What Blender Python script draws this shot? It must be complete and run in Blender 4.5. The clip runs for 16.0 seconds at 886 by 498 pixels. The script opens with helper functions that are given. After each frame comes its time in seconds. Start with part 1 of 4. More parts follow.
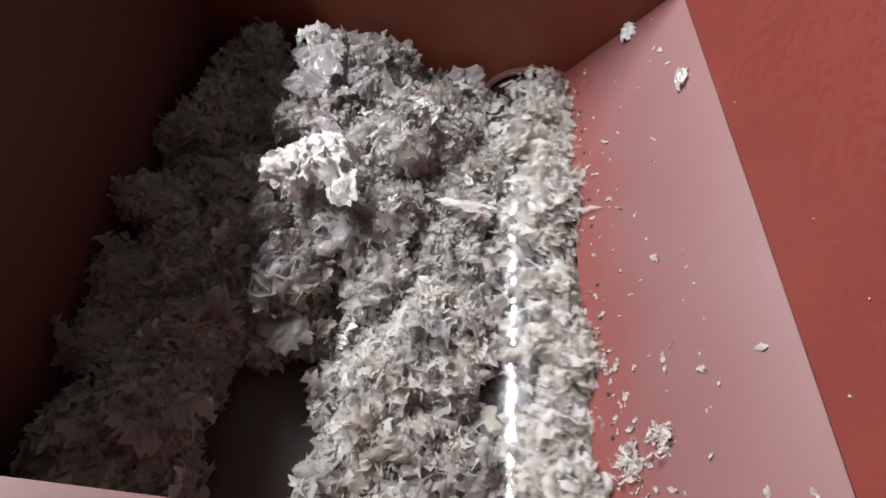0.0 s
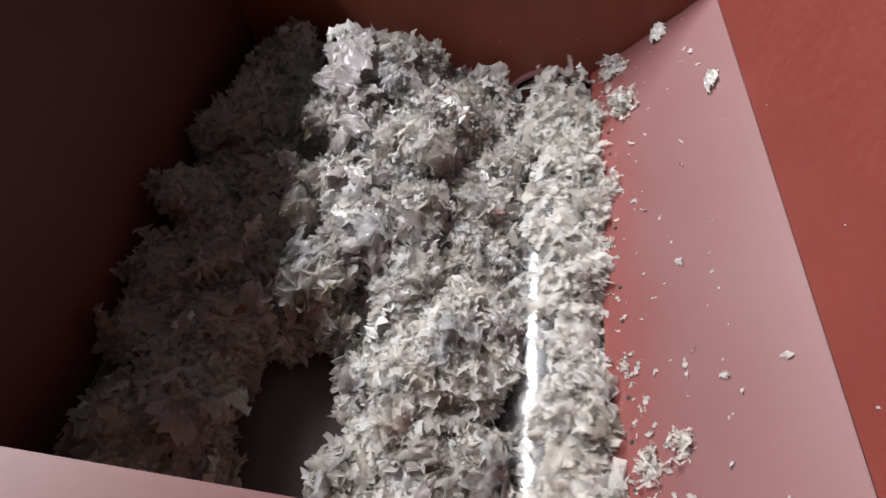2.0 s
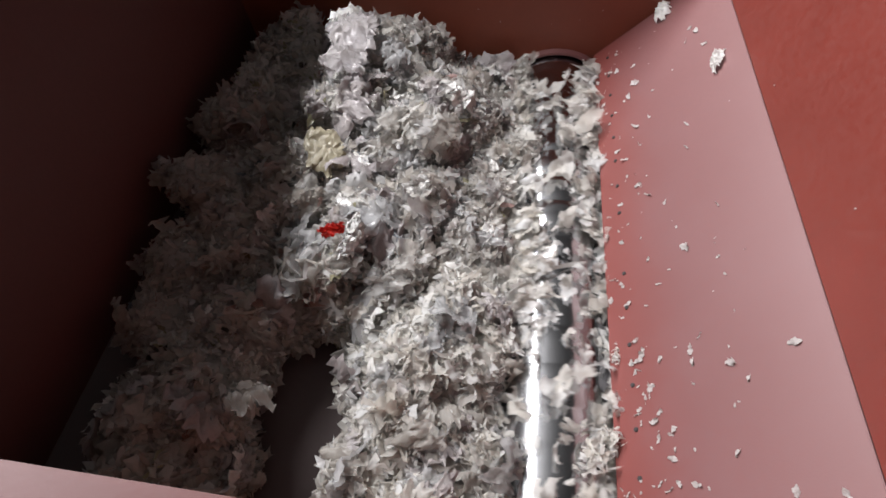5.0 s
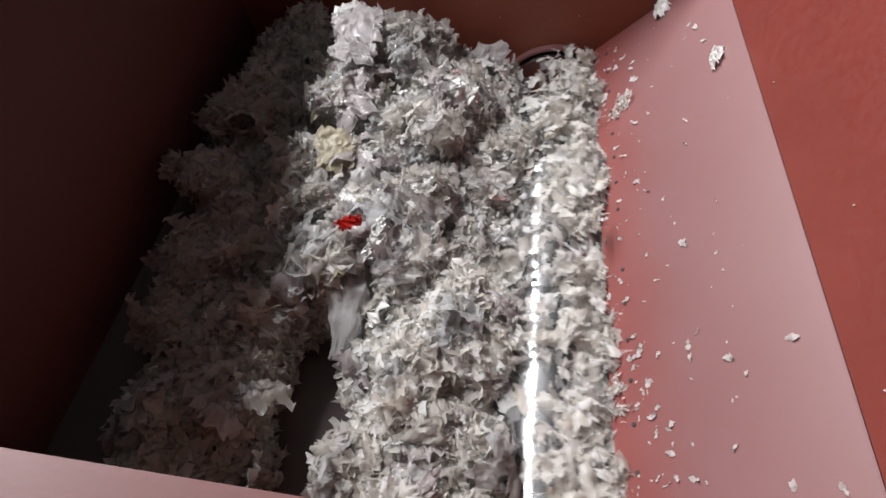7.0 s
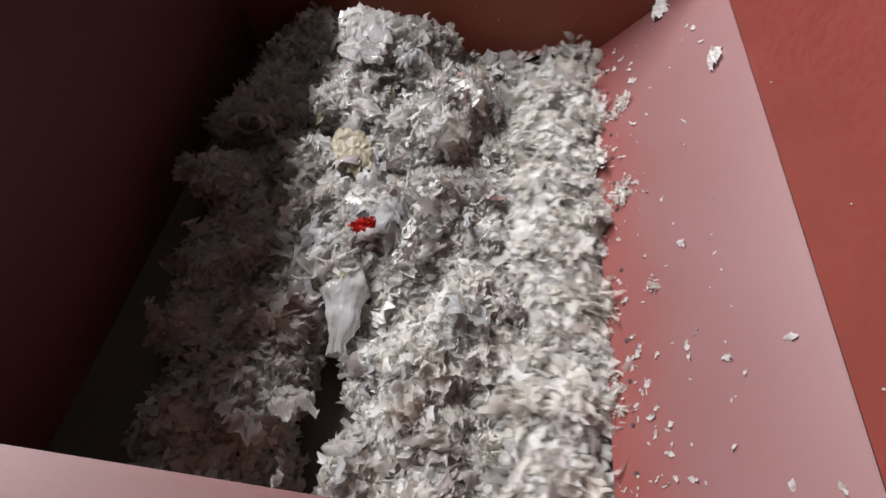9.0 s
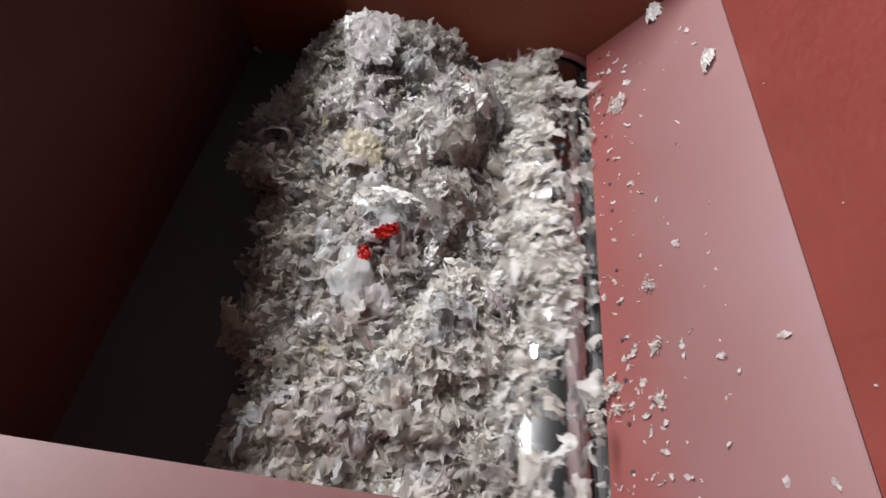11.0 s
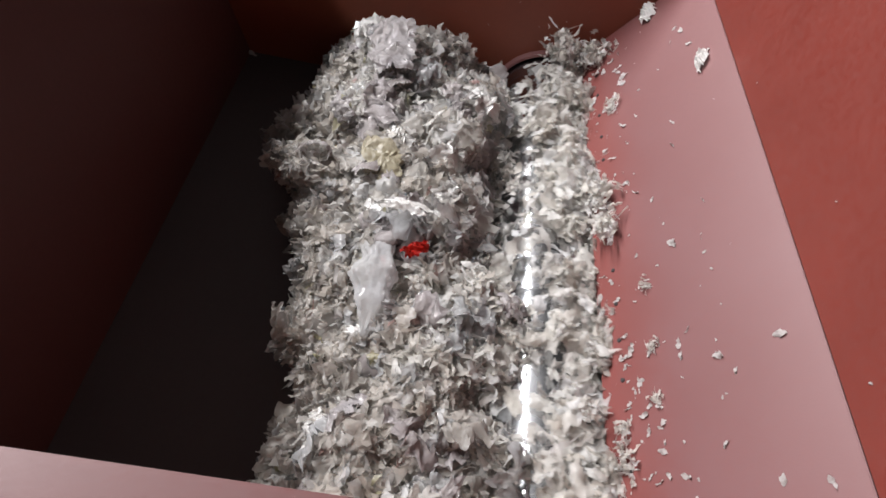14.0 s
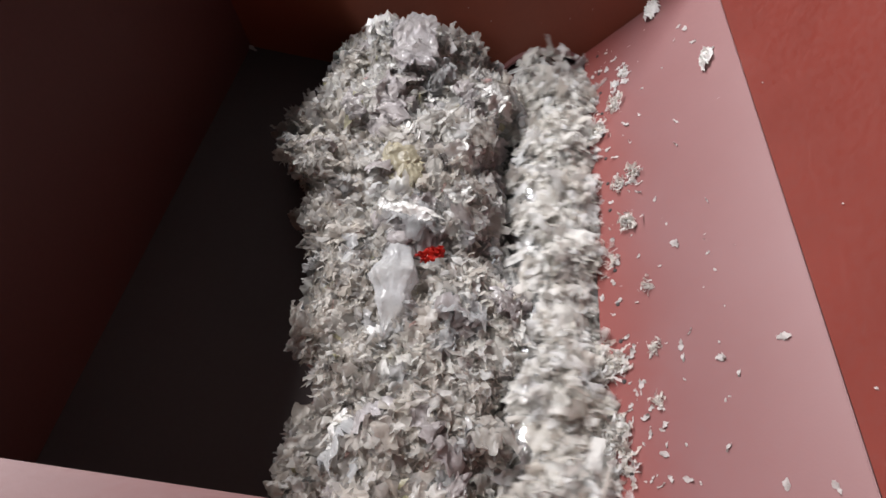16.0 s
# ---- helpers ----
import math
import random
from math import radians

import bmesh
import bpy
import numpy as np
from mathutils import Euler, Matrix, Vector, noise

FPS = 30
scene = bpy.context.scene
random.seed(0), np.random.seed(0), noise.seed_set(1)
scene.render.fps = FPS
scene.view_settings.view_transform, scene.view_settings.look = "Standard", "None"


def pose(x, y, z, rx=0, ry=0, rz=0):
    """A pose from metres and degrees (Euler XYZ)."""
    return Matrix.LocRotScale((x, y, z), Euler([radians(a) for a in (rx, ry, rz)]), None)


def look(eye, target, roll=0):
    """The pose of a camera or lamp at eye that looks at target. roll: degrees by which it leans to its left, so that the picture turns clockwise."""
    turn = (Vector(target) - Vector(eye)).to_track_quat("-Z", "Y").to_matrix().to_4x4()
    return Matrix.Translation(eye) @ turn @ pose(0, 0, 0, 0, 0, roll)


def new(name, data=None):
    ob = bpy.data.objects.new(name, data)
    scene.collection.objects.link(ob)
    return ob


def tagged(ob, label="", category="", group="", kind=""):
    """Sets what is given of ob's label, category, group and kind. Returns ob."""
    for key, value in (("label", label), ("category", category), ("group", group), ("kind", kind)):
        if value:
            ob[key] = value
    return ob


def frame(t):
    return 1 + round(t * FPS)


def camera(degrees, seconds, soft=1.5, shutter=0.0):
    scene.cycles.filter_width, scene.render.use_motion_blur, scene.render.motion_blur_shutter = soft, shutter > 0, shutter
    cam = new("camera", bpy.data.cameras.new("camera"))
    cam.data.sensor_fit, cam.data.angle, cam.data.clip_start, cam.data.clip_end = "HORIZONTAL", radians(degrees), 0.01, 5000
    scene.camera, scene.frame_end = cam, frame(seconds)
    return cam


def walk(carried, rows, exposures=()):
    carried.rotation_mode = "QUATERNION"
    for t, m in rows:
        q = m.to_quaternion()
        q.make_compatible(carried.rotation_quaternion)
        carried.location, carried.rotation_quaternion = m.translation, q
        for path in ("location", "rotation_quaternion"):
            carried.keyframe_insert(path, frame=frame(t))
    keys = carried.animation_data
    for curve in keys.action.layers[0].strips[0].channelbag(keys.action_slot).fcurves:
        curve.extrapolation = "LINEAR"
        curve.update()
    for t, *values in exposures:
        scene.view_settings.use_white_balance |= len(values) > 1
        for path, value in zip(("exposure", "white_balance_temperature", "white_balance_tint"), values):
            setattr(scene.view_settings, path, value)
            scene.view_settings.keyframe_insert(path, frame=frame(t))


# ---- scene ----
cam = camera(77.5, 16.0, soft=1.6, shutter=0.14)
PATH = [
    (0, (-0.4356, -1.3819, 0.9033), (-0.3166, -0.6005, -0.1288), 16.94),
    (0.5, (-0.4405, -1.3803, 0.9087), (-0.3531, -0.6079, -0.1333), 16.04),
    (1, (-0.4374, -1.3833, 0.8999), (-0.3564, -0.6095, -0.1416), 16.22),
    (1.5, (-0.4348, -1.3840, 0.9052), (-0.3680, -0.6085, -0.1360), 15.23),
    (2, (-0.4336, -1.3852, 0.9067), (-0.3677, -0.6115, -0.1359), 15.21),
    (2.5, (-0.4237, -1.3870, 0.9139), (-0.3656, -0.6174, -0.1322), 14.29),
    (3, (-0.4335, -1.3904, 0.8974), (-0.3583, -0.6127, -0.1416), 15.77),
    (3.5, (-0.4408, -1.3822, 0.8945), (-0.3632, -0.6162, -0.1531), 15.92),
    (4, (-0.4351, -1.3682, 0.8972), (-0.3635, -0.6231, -0.1657), 15.37),
    (6.5, (-0.4272, -1.3767, 0.8976), (-0.3643, -0.6331, -0.1669), 14.55),
    (7, (-0.4338, -1.3743, 0.8948), (-0.3588, -0.6353, -0.1721), 15.65),
    (7.5, (-0.4281, -1.3778, 0.8947), (-0.3594, -0.6341, -0.1694), 15.07),
    (8, (-0.4291, -1.3814, 0.8955), (-0.3584, -0.6322, -0.1645), 15.27),
    (8.5, (-0.4199, -1.3769, 0.9013), (-0.3608, -0.6305, -0.1614), 14.08),
    (9, (-0.4262, -1.3777, 0.8940), (-0.3576, -0.6324, -0.1689), 14.99),
    (11.5, (-0.4246, -1.3858, 0.8962), (-0.3484, -0.6318, -0.1601), 15.06),
    (12, (-0.4210, -1.3812, 0.8997), (-0.3474, -0.6303, -0.1590), 14.68),
    (12.5, (-0.4202, -1.3839, 0.9013), (-0.3427, -0.6325, -0.1567), 14.80),
    (13, (-0.4158, -1.3891, 0.9006), (-0.3434, -0.6318, -0.1536), 14.32),
    (13.5, (-0.4196, -1.3888, 0.9023), (-0.3421, -0.6332, -0.1528), 14.79),
    (14, (-0.4215, -1.3834, 0.8995), (-0.3438, -0.6289, -0.1563), 14.69),
    (14.5, (-0.4224, -1.3776, 0.8942), (-0.3449, -0.6272, -0.1645), 14.92),
    (15, (-0.4184, -1.3787, 0.8990), (-0.3475, -0.6307, -0.1619), 14.39),
    (15.5, (-0.4216, -1.3794, 0.8952), (-0.3459, -0.6302, -0.1645), 14.97),
    (16, (-0.4260, -1.3744, 0.8935), (-0.3440, -0.6265, -0.1667), 15.42),
]
walk(cam, [(t, look(e, g, r)) for t, e, g, r in PATH])

# ---- world and lamp ----
world = bpy.data.worlds.new("world")
world.use_nodes = True
world.node_tree.nodes["Background"].inputs[0].default_value = (0.8, 0.9, 1.0, 1)
world.node_tree.nodes["Background"].inputs[1].default_value = 0.002
scene.world = world
scene.view_settings.exposure = 0.0

# daylight through the long high window of the workshop
WINDOW = (-3.40, (-0.95, 4.25), (3.30, 3.56))
sky_data = bpy.data.lights.new("window_daylight", "AREA")
sky_data.shape, sky_data.size, sky_data.size_y = "RECTANGLE", WINDOW[1][1] - WINDOW[1][0], WINDOW[2][1] - WINDOW[2][0]
sky_data.energy, sky_data.color = 1385, (1.0, 0.975, 1.0)
sky = new("window_daylight", sky_data)
MID = Vector((WINDOW[0] + 0.01, sum(WINDOW[1]) / 2, sum(WINDOW[2]) / 2))
sky.matrix_world = look(MID, MID + Vector((1, 0, 0)))

# ---- plan, in metres ----
SLOPE = 56.8                      # pitch of the dusty plate
STEEP = 75.0                      # pitch of the shaded plate
CS, SN = math.cos(radians(SLOPE)), math.sin(radians(SLOPE))
FAR, NEAR = 0.057, -1.329         # the end walls' inner faces
RIM = 0.600                       # height of the near lip
FLOOR = -0.245
LEFT = -1.015                     # foot of the dark sloping plate
CREASE = (0.179, 0.274)           # top of the right plate
AXIS_X, AXIS_Z, RADIUS = -0.092, -0.200, 0.150


# ---- materials ----
def mat(name):
    m = bpy.data.materials.new(name)
    m.use_nodes = True
    n, l = m.node_tree.nodes, m.node_tree.links
    return m, n, l, n["Principled BSDF"]


def add(n, kind, **values):
    node = n.new(kind)
    for k, v in values.items():
        node.inputs[k].default_value = v
    return node


def ramp(n, l, fac, stops):
    r = n.new("ShaderNodeValToRGB")
    e = r.color_ramp.elements
    while len(e) < len(stops):
        e.new(0.5)
    for el, (p, c) in zip(e, stops):
        el.position, el.color = p, (*c, 1)
    l.new(fac, r.inputs[0])
    return r


def mixed(n, l, fac, a, b, kind="MIX"):
    m = n.new("ShaderNodeMix")
    m.data_type, m.blend_type = "RGBA", kind
    if isinstance(fac, float):
        m.inputs[0].default_value = fac
    else:
        l.new(fac, m.inputs[0])
    for i, v in ((6, a), (7, b)):
        if isinstance(v, tuple):
            m.inputs[i].default_value = (*v, 1)
        else:
            l.new(v, m.inputs[i])
    return m.outputs[2]


def bumped(n, l, b, height, strength, distance):
    bump = add(n, "ShaderNodeBump", Strength=strength, Distance=distance)
    l.new(height, bump.inputs["Height"])
    l.new(bump.outputs[0], b.inputs["Normal"])


def paint(name, red, dust_or_light, cover, rough=0.42, low=None):
    """Oven-red machine paint under a dusty plastic film or, on the end wall, painted light; low: object x below which
    scrap has swept it clean.
    """
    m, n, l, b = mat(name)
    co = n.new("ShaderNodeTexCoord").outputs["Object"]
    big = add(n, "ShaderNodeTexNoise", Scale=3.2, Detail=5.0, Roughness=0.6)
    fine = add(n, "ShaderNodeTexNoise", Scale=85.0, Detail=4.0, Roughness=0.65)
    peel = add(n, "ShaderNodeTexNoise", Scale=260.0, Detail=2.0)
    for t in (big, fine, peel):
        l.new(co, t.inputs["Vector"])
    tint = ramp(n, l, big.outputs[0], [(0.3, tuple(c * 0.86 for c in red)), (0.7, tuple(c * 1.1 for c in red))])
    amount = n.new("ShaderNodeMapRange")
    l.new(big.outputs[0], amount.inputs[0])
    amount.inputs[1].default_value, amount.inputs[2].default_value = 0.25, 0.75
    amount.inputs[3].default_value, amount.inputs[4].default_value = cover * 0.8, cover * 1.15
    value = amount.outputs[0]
    if low:
        sep = n.new("ShaderNodeSeparateXYZ")
        l.new(co, sep.inputs[0])
        wob = add(n, "ShaderNodeMath")
        wob.operation = "MULTIPLY_ADD"
        l.new(big.outputs[0], wob.inputs[0])
        wob.inputs[1].default_value = 0.12
        l.new(sep.outputs[0], wob.inputs[2])
        sweep = n.new("ShaderNodeMapRange")
        sweep.interpolation_type = "SMOOTHSTEP"
        l.new(wob.outputs[0], sweep.inputs[0])
        for i, v in zip((1, 2, 3, 4), (low[0] + 0.06, low[1] + 0.06, low[2], 1.0)):
            sweep.inputs[i].default_value = v
        mul = n.new("ShaderNodeMath")
        mul.operation = "MULTIPLY"
        l.new(value, mul.inputs[0])
        l.new(sweep.outputs[0], mul.inputs[1])
        value = mul.outputs[0]
    speck = n.new("ShaderNodeMath")
    speck.operation = "MULTIPLY_ADD"
    l.new(fine.outputs[0], speck.inputs[0])
    speck.inputs[1].default_value = 0.16
    off = n.new("ShaderNodeMath")
    off.operation = "SUBTRACT"
    l.new(value, off.inputs[0])
    off.inputs[1].default_value = 0.08
    l.new(off.outputs[0], speck.inputs[2])
    l.new(mixed(n, l, speck.outputs[0], tint.outputs[0], dust_or_light), b.inputs["Base Color"])
    rr = n.new("ShaderNodeMapRange")
    l.new(fine.outputs[0], rr.inputs[0])
    rr.inputs[3].default_value, rr.inputs[4].default_value = rough - 0.08, rough + 0.14
    l.new(rr.outputs[0], b.inputs["Roughness"])
    bumped(n, l, b, peel.outputs[0], 0.12, 0.0006)
    return m


RED = (0.138, 0.0200, 0.0128)
M_WALL = paint("red_paint", (0.124, 0.0180, 0.0116), (0.18, 0.13, 0.12), 0.06)
# Same paint as RED, lifted by a warm cover: light put into its colour.
M_FAR_LIT = paint("red_paint_light_lifted", RED, (0.34, 0.125, 0.062), 0.34, 0.5)
# Sloping plate: darker, greyer cover than on the other walls.
M_SIDE = paint("red_paint_dark_grey", RED, (0.060, 0.046, 0.045), 0.55, 0.6)
M_PLATE = paint("dusty_red_paint", RED, (0.100, 0.060, 0.064), 0.58, 0.46, (-0.045, 0.13, 0.34))
M_BED = paint("grimy_bed", (0.038, 0.023, 0.022), (0.060, 0.046, 0.045), 0.35, 0.7)
M_LIP = paint("dusty_lip_paint", RED, (0.098, 0.066, 0.068), 0.58, 0.45)


def plaster(name, colour):
    m, n, l, b = mat(name)
    a = add(n, "ShaderNodeTexNoise", Scale=2.0, Detail=7.0, Roughness=0.65)
    l.new(n.new("ShaderNodeTexCoord").outputs["Object"], a.inputs[0])
    r = ramp(n, l, a.outputs[0], [(0.3, tuple(c * 0.8 for c in colour)), (0.7, colour)])
    l.new(r.outputs[0], b.inputs["Base Color"])
    b.inputs["Roughness"].default_value = 0.8
    return m


def metal(name, colour, rough, scale, stretch=(1, 1, 1), grime=0.25):
    m, n, l, b = mat(name)
    co = n.new("ShaderNodeTexCoord").outputs["Object"]
    mp = n.new("ShaderNodeMapping")
    mp.inputs["Scale"].default_value = stretch
    l.new(co, mp.inputs[0])
    a = add(n, "ShaderNodeTexNoise", Scale=scale, Detail=5.0, Roughness=0.6)
    g = add(n, "ShaderNodeTexNoise", Scale=9.0, Detail=6.0, Roughness=0.7)
    l.new(mp.outputs[0], a.inputs[0])
    l.new(co, g.inputs[0])
    r = ramp(n, l, g.outputs[0], [(0.4, colour), (0.72, tuple(c * (1 - grime) for c in colour))])
    l.new(r.outputs[0], b.inputs["Base Color"])
    b.inputs["Metallic"].default_value = 1.0
    rr = n.new("ShaderNodeMapRange")
    l.new(a.outputs[0], rr.inputs[0])
    rr.inputs[3].default_value, rr.inputs[4].default_value = rough * 0.7, rough * 1.5
    l.new(rr.outputs[0], b.inputs["Roughness"])
    bumped(n, l, b, a.outputs[0], 0.08, 0.0005)
    return m


M_STEEL = metal("polished_rotor_steel", (0.42, 0.43, 0.44), 0.13, 60, (1, 0.3, 1))
M_DARK = metal("dark_worn_steel", (0.16, 0.15, 0.15), 0.5, 40)
M_HOLE = plaster("black_screw", (0.025, 0.022, 0.022))
M_CUT = metal("cutter_steel", (0.42, 0.41, 0.40), 0.34, 80)


def film(name, stops, clear=0.44, rough=0.36, sheer=0.0):
    """Shredded plastic film: dull, thin, light passes; sheer: the share that goes straight through."""
    m, n, l, b = mat(name)
    geo = n.new("ShaderNodeNewGeometry")
    r = ramp(n, l, geo.outputs["Random Per Island"], stops)
    r.color_ramp.interpolation = "CONSTANT"
    co = n.new("ShaderNodeTexCoord").outputs["Object"]
    a = add(n, "ShaderNodeTexNoise", Scale=120.0, Detail=4.0, Roughness=0.7)
    g = add(n, "ShaderNodeTexNoise", Scale=14.0, Detail=3.0)
    l.new(co, a.inputs[0])
    l.new(co, g.inputs[0])
    dirt = ramp(n, l, g.outputs[0], [(0.3, (0.88, 0.865, 0.84)), (0.65, (1.0, 1.0, 1.0))])
    grain = ramp(n, l, a.outputs[0], [(0.3, (0.90, 0.89, 0.87)), (0.62, (1.0, 1.0, 1.0))])
    c = mixed(n, l, 1.0, r.outputs[0], dirt.outputs[0], "MULTIPLY")
    c = mixed(n, l, 1.0, c, grain.outputs[0], "MULTIPLY")
    l.new(c, b.inputs["Base Color"])
    b.inputs["Roughness"].default_value = rough
    crease = add(n, "ShaderNodeTexNoise", Scale=70.0, Detail=3.0, Roughness=0.55, Distortion=0.6)
    crease.noise_type = "RIDGED_MULTIFRACTAL"
    l.new(co, crease.inputs["Vector"])
    bumped(n, l, b, crease.outputs[0], 0.55, 0.0035)
    t = n.new("ShaderNodeBsdfTranslucent")
    l.new(c, t.inputs[0])
    l.new(b.inputs["Normal"].links[0].from_socket, t.inputs["Normal"])
    mx = n.new("ShaderNodeMixShader")
    mx.inputs[0].default_value = clear
    l.new(b.outputs[0], mx.inputs[1])
    l.new(t.outputs[0], mx.inputs[2])
    if sheer:
        see = n.new("ShaderNodeBsdfTransparent")
        thin = n.new("ShaderNodeMixShader")
        thin.inputs[0].default_value = sheer
        l.new(mx.outputs[0], thin.inputs[1])
        l.new(see.outputs[0], thin.inputs[2])
        mx = thin
    l.new(mx.outputs[0], n["Material Output"].inputs[0])
    return m


GREYS = [(0.0, (0.80, 0.79, 0.77)), (0.16, (0.77, 0.75, 0.72)), (0.30, (0.85, 0.85, 0.84)), (0.44, (0.72, 0.69, 0.65)),
         (0.55, (0.78, 0.79, 0.80)), (0.67, (0.87, 0.87, 0.88)), (0.76, (0.76, 0.73, 0.68)), (0.86, (0.80, 0.79, 0.76)),
         (0.966, (0.58, 0.56, 0.37)), (0.974, (0.62, 0.42, 0.40)), (0.982, (0.36, 0.42, 0.50)), (0.989, (0.10, 0.10, 0.10))]
GREYS = [(p, tuple(c * f for c, f in zip(k, (0.87, 0.87, 0.865)))) for p, k in GREYS]
M_FILM = film("shredded_film", GREYS, 0.58, 0.28, 0.34)
M_FLUFF = film("churned_film", [(p, (min(0.84, c[0] * 1.02), min(0.84, c[1] * 1.022), c[2] * 1.015)) for p, c in GREYS[:8]], 0.50, 0.45, 0.26)
# Darker copy of the shredded film: deepens the shade on the left heaps by colour.
M_FILM_SHADED = film("shaded_film_copy", [(p, (c[0] * 0.95, c[1] * 0.93, c[2] * 0.91)) for p, c in GREYS], 0.55, 0.3, 0.34)
M_WHITE = film("white_film", [(0.0, (0.86, 0.86, 0.85)), (0.5, (0.83, 0.84, 0.84))], 0.18, 0.35)
M_BAG = film("clear_bag_film", [(0.0, (0.58, 0.59, 0.60)), (0.5, (0.62, 0.63, 0.64))], 0.42, 0.14, 0.36)
M_YELLOW = film("yellowed_film", [(0.0, (0.47, 0.43, 0.30)), (0.5, (0.51, 0.47, 0.35))], 0.35, 0.28, 0.22)
M_PINK = film("pinkish_film", [(0.0, (0.57, 0.54, 0.545)), (0.5, (0.62, 0.60, 0.61))], 0.45, 0.22)
M_STUCK = film("stuck_film", [(0.0, (0.56, 0.53, 0.52)), (0.5, (0.50, 0.47, 0.46))], 0.3, 0.4)
M_SCARLET = film("red_film", [(0.0, (0.58, 0.030, 0.020)), (0.5, (0.52, 0.028, 0.020))], 0.35, 0.3)


# Unseen room: near black, so that little bounce light reaches the hopper's shade.
M_ROOM = plaster("low_bounce_plaster", (0.035, 0.034, 0.033))
M_CONCRETE = plaster("low_bounce_concrete", (0.035, 0.034, 0.033))


# ---- mesh helpers ----
def part(name, bm, material, parent=None, label=""):
    me = bpy.data.meshes.new(name)
    bm.to_mesh(me)
    bm.free()
    me.materials.append(material)
    ob = new(name, me)
    if parent:
        ob.parent = parent
    return tagged(ob, label)


def box(bm, a, b, bevel=0.0):
    m = Matrix.LocRotScale([(p + q) / 2 for p, q in zip(a, b)], None, [abs(q - p) for p, q in zip(a, b)])
    v = bmesh.ops.create_cube(bm, size=1, matrix=m)["verts"]
    if bevel:
        e = list({e for k in v for e in k.link_edges})
        bmesh.ops.bevel(bm, geom=e, offset=bevel, segments=2, affect="EDGES")
    return bm


def rod(bm, m, r, depth, n=24, r2=None, bevel=0.0):
    v = bmesh.ops.create_cone(bm, cap_ends=True, segments=n, radius1=r, radius2=r if r2 is None else r2, depth=depth, matrix=m)["verts"]
    if bevel:
        e = [e for e in {e for k in v for e in k.link_edges} if e.calc_face_angle(0) > 1.0]
        bmesh.ops.bevel(bm, geom=e, offset=bevel, segments=2, affect="EDGES")
    return bm


def smooth(ob, angle=0.6):
    me = ob.data
    me.polygons.foreach_set("use_smooth", [True] * len(me.polygons))
    me.set_sharp_from_angle(angle=angle)
    return ob


# ---- the hopper ----
def structure(name, bm, material, label, category):
    return tagged(part(name, bm, material), label, category, kind="structure")


